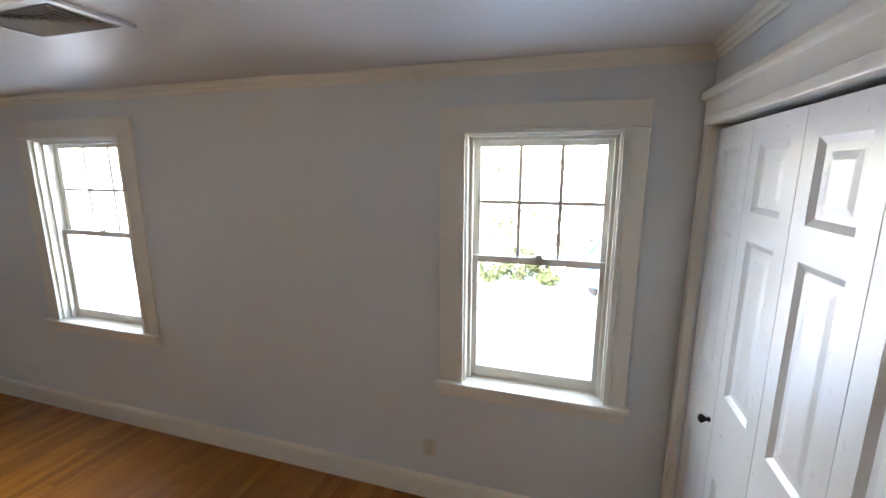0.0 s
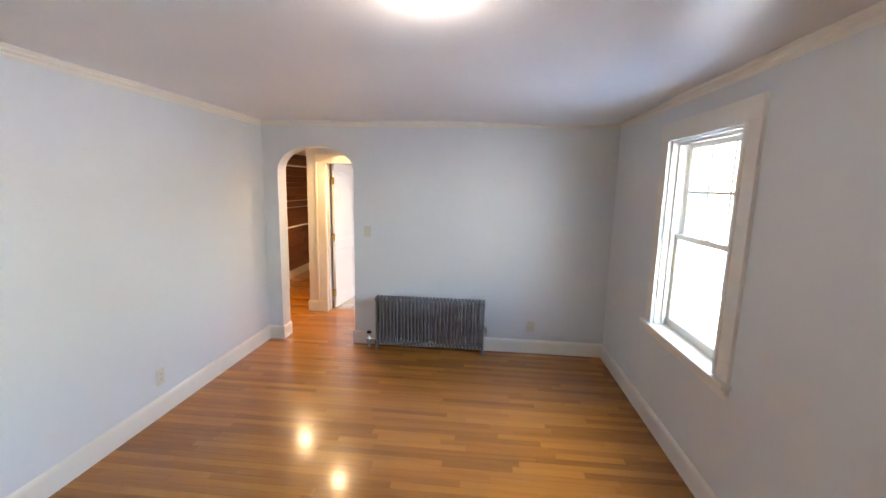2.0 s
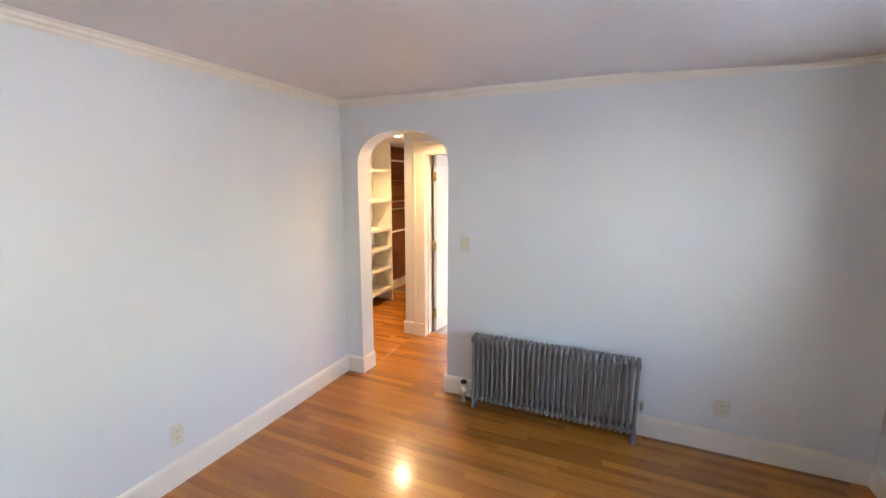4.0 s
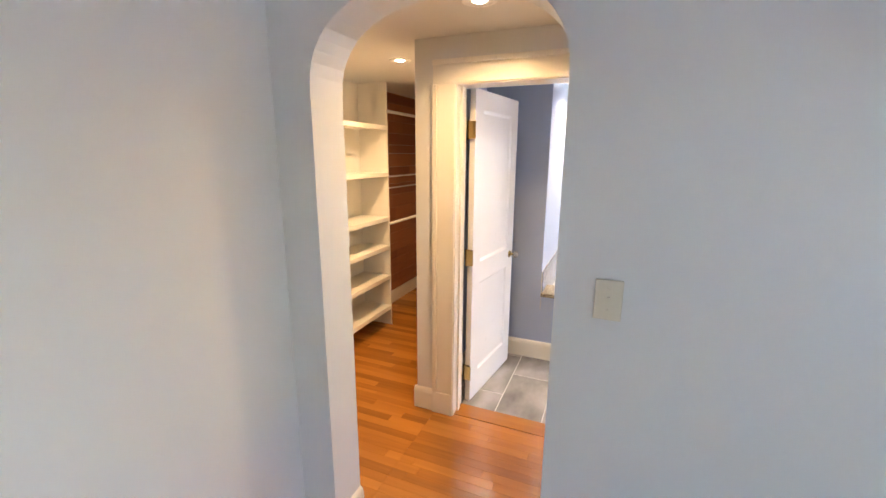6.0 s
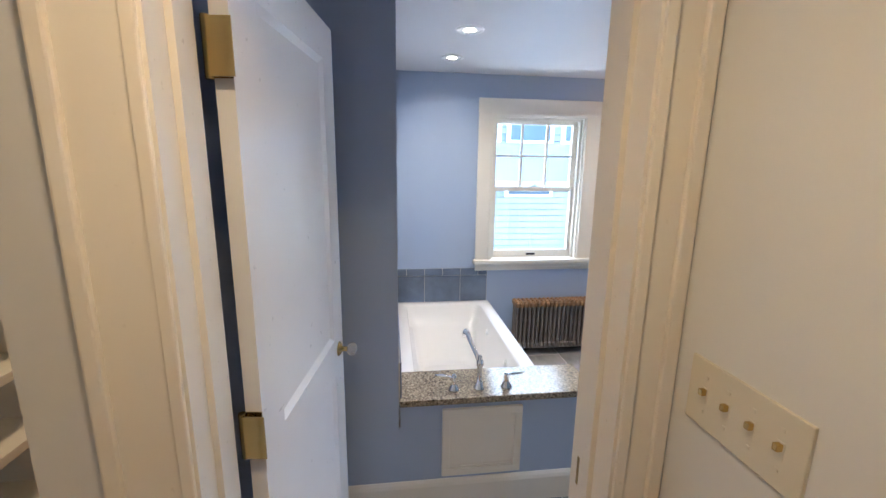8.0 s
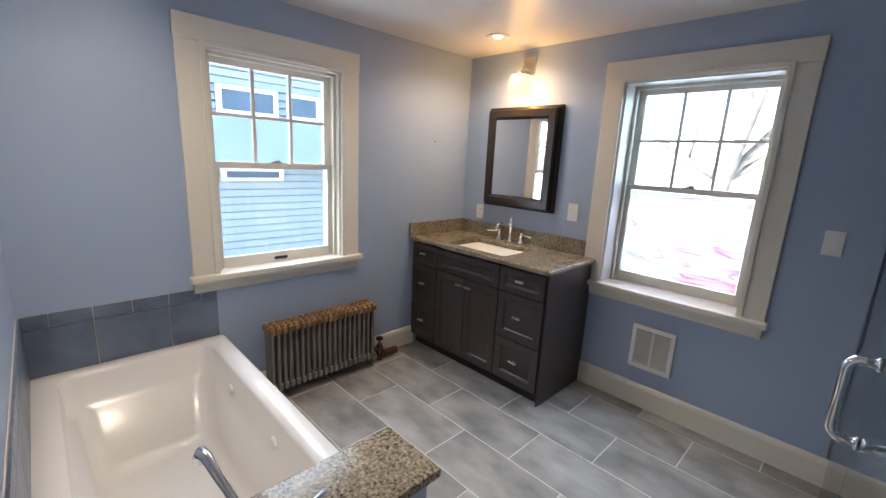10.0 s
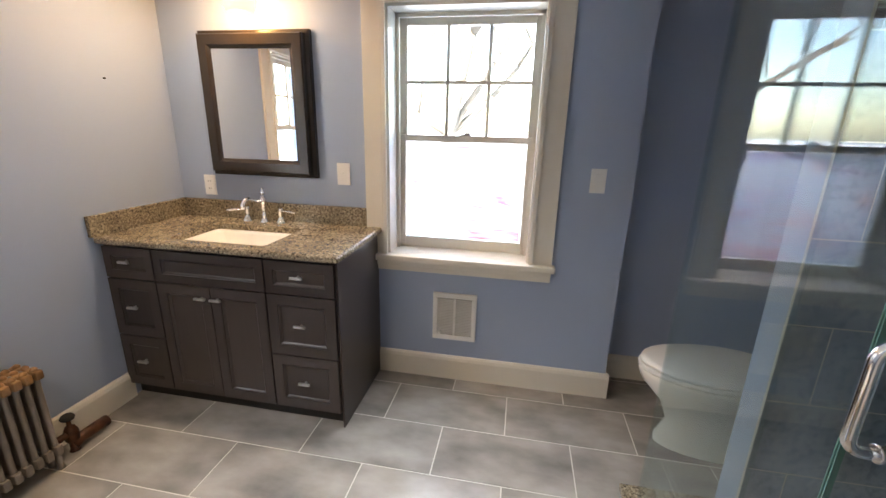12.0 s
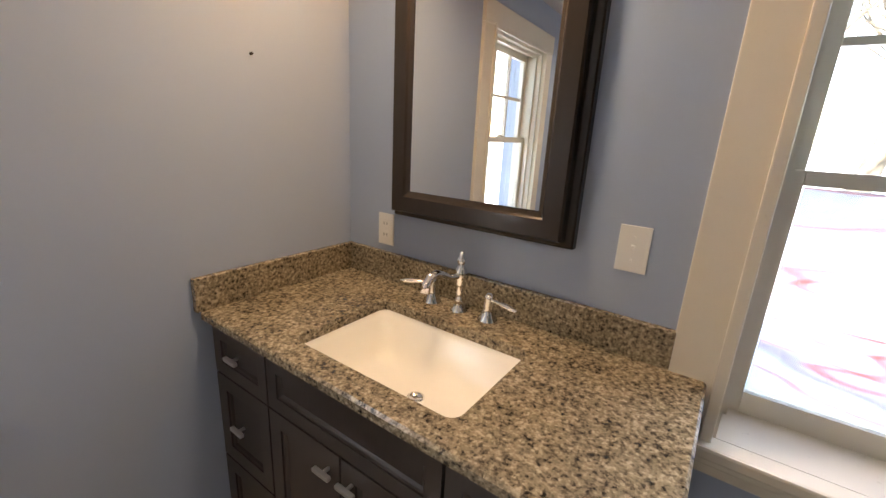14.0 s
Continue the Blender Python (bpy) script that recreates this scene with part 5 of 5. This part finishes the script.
def tiled(name, label, axis, face, sign, a0, a1, z0, z1, tw, th, shift, top_band=None):
    s = thing(name, (face, (a0 + a1) / 2, z0) if axis == "x" else ((a0 + a1) / 2, face, z0), label, "tiles", kind="structure")

    def bx(p, q, u, v, zlo, zhi, bevel=0.0):
        lo, hi = sorted((face + u * sign, face + v * sign))
        return boxed(lo, hi, p, q, zlo, zhi, bevel=bevel) if axis == "x" else boxed(p, q, lo, hi, zlo, zhi, bevel=bevel)

    part("grout_bed", bx(a0, a1, -0.002, 0.0098, z0, z1), GROUT, s)
    row = 0
    zt = (top_band or z1)
    z = zt
    while z > z0 + 0.02:
        lo = max(z - th, z0)
        p = a0 - (row % 2) * tw / 2 + shift
        while p > a0:
            p -= tw
        while p < a1 - 0.004:
            u, v = max(p, a0), min(p + tw, a1)
            if v - u > 0.02:
                part("tile", bx(u + 0.002, v - 0.002, 0.004, 0.011, lo + 0.002, z - 0.002), TILE_SHOWER, s)
            p += tw
        z = lo
        row += 1
    if top_band:
        return s, bx
    return s


MOSAIC = [material("mosaic_tile", c, 0.2, vary=0.1, scale=30, bump=0.0) for c in ((0.42, 0.36, 0.27), (0.16, 0.12, 0.085), (0.30, 0.27, 0.22), (0.07, 0.055, 0.045), (0.5, 0.46, 0.38))]
s, bx = tiled("shower_wall_tiles", "dark blue-grey shower wall tiles with a mosaic band", "y", 2.66, -1, -0.86, -0.30, 0.02, CH, 0.60, 0.283, 0.43, top_band=1.70)
rm = random.Random(8)
zz = 1.703
while zz < 1.86:
    a = -0.858
    while a < -0.32:
        part("mosaic", bx(a, a + 0.0225, 0.004, 0.0115, zz, zz + 0.0225), rm.choice(MOSAIC), s)
        a += 0.025
    zz += 0.025
for zlo in (1.86, 2.145):
    part("tile", bx(-0.858, -0.302, 0.004, 0.011, zlo, min(zlo + 0.28, CH - 0.002)), TILE_SHOWER, s)
tiled("shower_wall_tiles", "dark blue-grey shower wall tiles", "x", -0.30, -1, 1.26, 2.66, 0.02, CH, 0.60, 0.283, 0.2)
tiled("shower_wall_tiles", "dark blue-grey shower wall tiles", "y", 1.26, 1, -1.18, -0.30, 0.02, CH, 0.60, 0.283, 0.1)

# ---- outside ----
GZ = -0.85
bm = bmesh.new()
ring = [bm.verts.new((x, y, GZ)) for x, y in ((-400, -400), (400, -400), (400, 400), (-400, 400))]
bm.faces.new(ring)
solid("ground", bm, SNOW, "snow-covered yard reaching the horizon", "ground")


def tree(x, y, h, seed, lean=0.0):
    t = thing("tree", (x, y, GZ), "bare winter tree with spreading branches in the snow", "tree", "yard trees")
    r = random.Random(seed)
    bm = bmesh.new()
    twigs = bmesh.new()

    def branch(p, d, length, rad, level):
        pts, rr = [p], [rad]
        for k in range(4):
            d = (d + Vector((r.uniform(-.22, .22), r.uniform(-.22, .22), r.uniform(-.05, .18)))).normalized()
            p = p + d * length / 4
            pts.append(p)
            rr.append(rad * (1 - 0.17 * (k + 1)))
        bent(bm if level < 2 else twigs, pts, rr, 7 if level < 2 else 4)
        if level < 4:
            for k in range(3 if level else 6):
                base = pts[r.randint(2 if level == 0 else 1, 4)]
                side = Vector((r.uniform(-1, 1), r.uniform(-1, 1), r.uniform(0.1, 0.8))).normalized()
                branch(base, (d * 0.5 + side).normalized(), length * r.uniform(0.5, 0.72), rad * 0.42, level + 1)

    branch(Vector((x, y, GZ)), Vector((lean, 0, 1)).normalized(), h * 0.55, h * 0.028, 0)
    part("trunk", bm, BARK, t)
    part("crown", twigs, BARK, t, "fine bare branches")


tree(5.0, 12.4, 8.5, 2)
tree(-0.6, 14.0, 9.5, 5)
tree(2.4, 19.0, 9.0, 7)
tree(-3.5, 11.0, 8.0, 9)


def shrub(x, y, r0, seed, label="dark evergreen shrub standing in the snow"):
    s = thing("shrub", (x, y, GZ), label, "shrub", "yard shrubs")
    r = random.Random(seed)
    stems, leaves = bmesh.new(), bmesh.new()
    for k in range(9):
        a = r.uniform(0, 6.28)
        tip = Vector((x + math.cos(a) * r0 * 0.7, y + math.sin(a) * r0 * 0.7, GZ + r0 * r.uniform(0.8, 1.6)))
        bent(stems, [(x, y, GZ - 0.02), (Vector((x, y, GZ)) + tip) / 2 + Vector((0, 0, 0.05)), tip], [0.02, 0.014, 0.006], 5)
    for k in range(900):
        v = Vector((r.gauss(0, 1), r.gauss(0, 1), r.gauss(0, 1))).normalized() * r0 * r.uniform(0.45, 1.0) ** 0.6
        p = Vector((x, y, GZ + r0 * 0.85)) + Vector((v.x, v.y, v.z * 0.85))
        if noise.noise(p * 2.2) < -0.12:
            continue
        a, b = Vector((r.uniform(-1, 1), r.uniform(-1, 1), r.uniform(-1, 1))).normalized(), Vector((r.uniform(-1, 1), r.uniform(-1, 1), r.uniform(-1, 1))).normalized()
        s_ = 0.05 + 0.05 * r.random()
        leaves.faces.new([leaves.verts.new(p + q) for q in (-a * s_, b * s_ * 0.5, a * s_, -b * s_ * 0.5)])
    part("stems", stems, BARK, s)
    part("leaves", leaves, LEAF, s, "dark green leaves")


for k, (x, y, r0) in enumerate(((3.2, 15.5, 0.9), (4.6, 16.5, 1.0), (5.9, 16.2, 0.9), (7.4, 17.0, 1.1), (3.1, 11.6, 0.45), (3.75, 11.9, 0.5), (4.4, 11.7, 0.4), (1.8, 16.0, 0.9))):
    shrub(x, y, r0, 20 + k)


def car(x, y, yaw):
    c = thing("parked_car", (0, 0, 0), "blue car parked on the snowy drive", "car")
    prof = [(-2.1, 0.35), (2.1, 0.35), (2.15, 0.7), (1.9, 0.9), (1.0, 0.98), (0.45, 1.42), (-1.0, 1.45), (-1.75, 1.0), (-2.1, 0.95)]
    bm = extrude_profile(bmesh.new(), prof, "y", -0.85, 0.85)
    bmesh.ops.bevel(bm, geom=list(bm.edges), offset=0.07, segments=2, affect="EDGES")
    part("body", bm, CAR_BLUE, c)
    for s in (-1, 1):
        part("side_window", extrude_profile(bmesh.new(), [(0.75, 1.0), (0.38, 1.34), (-0.95, 1.37), (-1.45, 1.02)], "y", s * 0.845, s * 0.858), DARK, c)
        for wx in (-1.35, 1.35):
            w = part("wheel", lathe(bmesh.new(), [(0.30, -0.1), (0.33, -0.07), (0.33, 0.07), (0.30, 0.1)], Matrix.Translation((wx, s * 0.78, 0.33)) @ pose(0, 0, 0, 90), 24), RUBBER, c)
            part("rim", lathe(bmesh.new(), [(0.2, -0.105), (0.19, 0.105)], Matrix.Translation((wx, s * 0.78, 0.33)) @ pose(0, 0, 0, 90), 18), CHROME, w)
    for o in c.children:
        o.matrix_parent_inverse = Matrix.Identity(4)
    c.matrix_basis = pose(x, y, GZ, 0, 0, yaw)


car(6.9, 12.0, 60)
# neighbouring house to the west
NX = -8.6
house = thing("neighbour_house", (NX - 3, 2, GZ), "white clapboard house with blue-grey shutters next door", "house")
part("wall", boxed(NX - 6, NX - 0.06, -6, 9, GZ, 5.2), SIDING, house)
k = 0
z = GZ + 0.3
while z < 5.2:
    bm = bmesh.new()
    for za, zb in ((z, z + 0.106),):
        v = [bm.verts.new(c) for c in ((NX, -6, za), (NX, 9, za), (NX - 0.035, 9, zb), (NX - 0.035, -6, zb), (NX - 0.06, -6, za), (NX - 0.06, 9, za))]
        bm.faces.new(v[:4])
        bm.faces.new((v[0], v[4], v[5], v[1]))
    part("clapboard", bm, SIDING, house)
    z += 0.125
bm = extrude_profile(bmesh.new(), [(NX + 0.4, 5.15), (NX + 0.4, 5.3), (NX - 3, 7.6), (NX - 6.4, 5.3), (NX - 6.4, 5.15)], "y", -6.4, 9.4)
part("roof", bm, ROOFING, house)
part("porch_roof", extrude_profile(bmesh.new(), [(NX - 0.02, 2.0), (NX + 0.55, 1.30), (NX + 0.55, 1.18), (NX - 0.02, 1.18)], "y", -6, 9), SNOW_SHADE, house, "low roof under smooth snow")
for wy, ww, wz, hgt in ((1.75, 0.9, 2.02, 0.42), (2.55, 0.5, 2.02, 0.42), (3.40, 0.95, 2.02, 0.42), (4.35, 0.6, 2.02, 0.42), (3.43, 1.0, 0.96, 0.22)):
    bm = bmesh.new()
    h2 = ww / 2
    for b4 in ((wy - h2, wy + h2, wz, wz + 0.05), (wy - h2, wy + h2, wz + hgt - 0.06, wz + hgt), (wy - h2, wy - h2 + 0.07, wz + 0.05, wz + hgt - 0.06), (wy + h2 - 0.07, wy + h2, wz + 0.05, wz + hgt - 0.06)):
        box(bm, NX - 0.01, NX + 0.06, *b4)
    w = part("window", bm, PLASTIC, house)
    part("pane", boxed(NX - 0.01, NX + 0.045, wy - h2 + 0.07, wy + h2 - 0.07, wz + 0.05, wz + hgt - 0.06), SHUTTER, w)


# ---- floor pieces ----
def strips(x0, x1, y0, y1, seed):
    """Oak strips that run along y: rectangles (x, x, y, y)."""
    r = random.Random(seed)
    out = []
    x = x0
    while x < x1 - 0.004:
        q = min(x + 0.0572, x1)
        y = y0 - r.uniform(0, 0.9)
        while y < y1:
            e = y + r.choice((0.45, 0.6, 0.75, 0.9, 1.1, 1.35))
            u, v = max(y, y0), min(e, y1)
            if v - u > 0.03:
                out.append((x, q, u, v))
            y = e
        x = q
    return out


pieces = strips(0.0, XE + 0.02, 0.0, YN, 11) + strips(-1.06, 0.0, AY0, AY1, 12) + strips(-3.95, -1.06, -1.13, 0.03, 13) + strips(-1.06, AX0, -1.13, AY0, 14) + strips(-1.06, AX0, AY1, 1.147, 15)


def strip_bm(bm, x0, x1, y0, y1):
    g = 0.0002
    v = [bm.verts.new(c) for c in ((x0 + g, y0 + g, -0.0008), (x1 - g, y0 + g, -0.0008), (x1 - g, y1 - g, -0.0008), (x0 + g, y1 - g, -0.0008), (x0 + 0.0009, y0 + 0.0009, 0), (x1 - 0.0009, y0 + 0.0009, 0), (x1 - 0.0009, y1 - 0.0009, 0), (x0 + 0.0009, y1 - 0.0009, 0),
                                   (x0 + g, y0 + g, -0.012), (x1 - g, y0 + g, -0.012), (x1 - g, y1 - g, -0.012), (x0 + g, y1 - g, -0.012))]
    bm.faces.new(v[4:8])
    for k in range(4):
        bm.faces.new((v[k], v[(k + 1) % 4], v[4 + (k + 1) % 4], v[4 + k]))
        bm.faces.new((v[8 + k], v[8 + (k + 1) % 4], v[(k + 1) % 4], v[k]))
    return bm


near = [p for p in pieces if -1.2 < (p[0] + p[1]) / 2 < 3.2 and (p[2] + p[3]) / 2 < 3.0][:300]
rest = bmesh.new()
chosen = set(near)
for p in pieces:
    if p in chosen:
        part("strip", strip_bm(bmesh.new(), *p), OAK, wood_floor)
    else:
        strip_bm(rest, *p)
tagged(part("strips", rest, OAK, wood_floor), kind="stuff")

# bathroom floor tiles, half-lapped, long side along x
row = -9
while True:
    y0 = 2.665 + 0.305 * row
    if y0 > 3.63:
        break
    off = -2.02 if row % 2 == 0 else -2.325
    x = off - 0.61 * 4
    while x < -0.3:
        u, v, p, q = max(x, -3.70), min(x + 0.61, -0.30), max(y0, 0.15), min(y0 + 0.305, 3.63)
        if p < 1.2:
            v = min(v, -1.19)
        if v - u > 0.01 and q - p > 0.01 and not (v < -2.19 and q < 1.41):
            part("tile", boxed(u + 0.0028, v - 0.0028, p + 0.0028, q - 0.0028, -0.008, 0.0, bevel=0.0008), TILE, tile_floor)
        x += 0.61
    row += 1
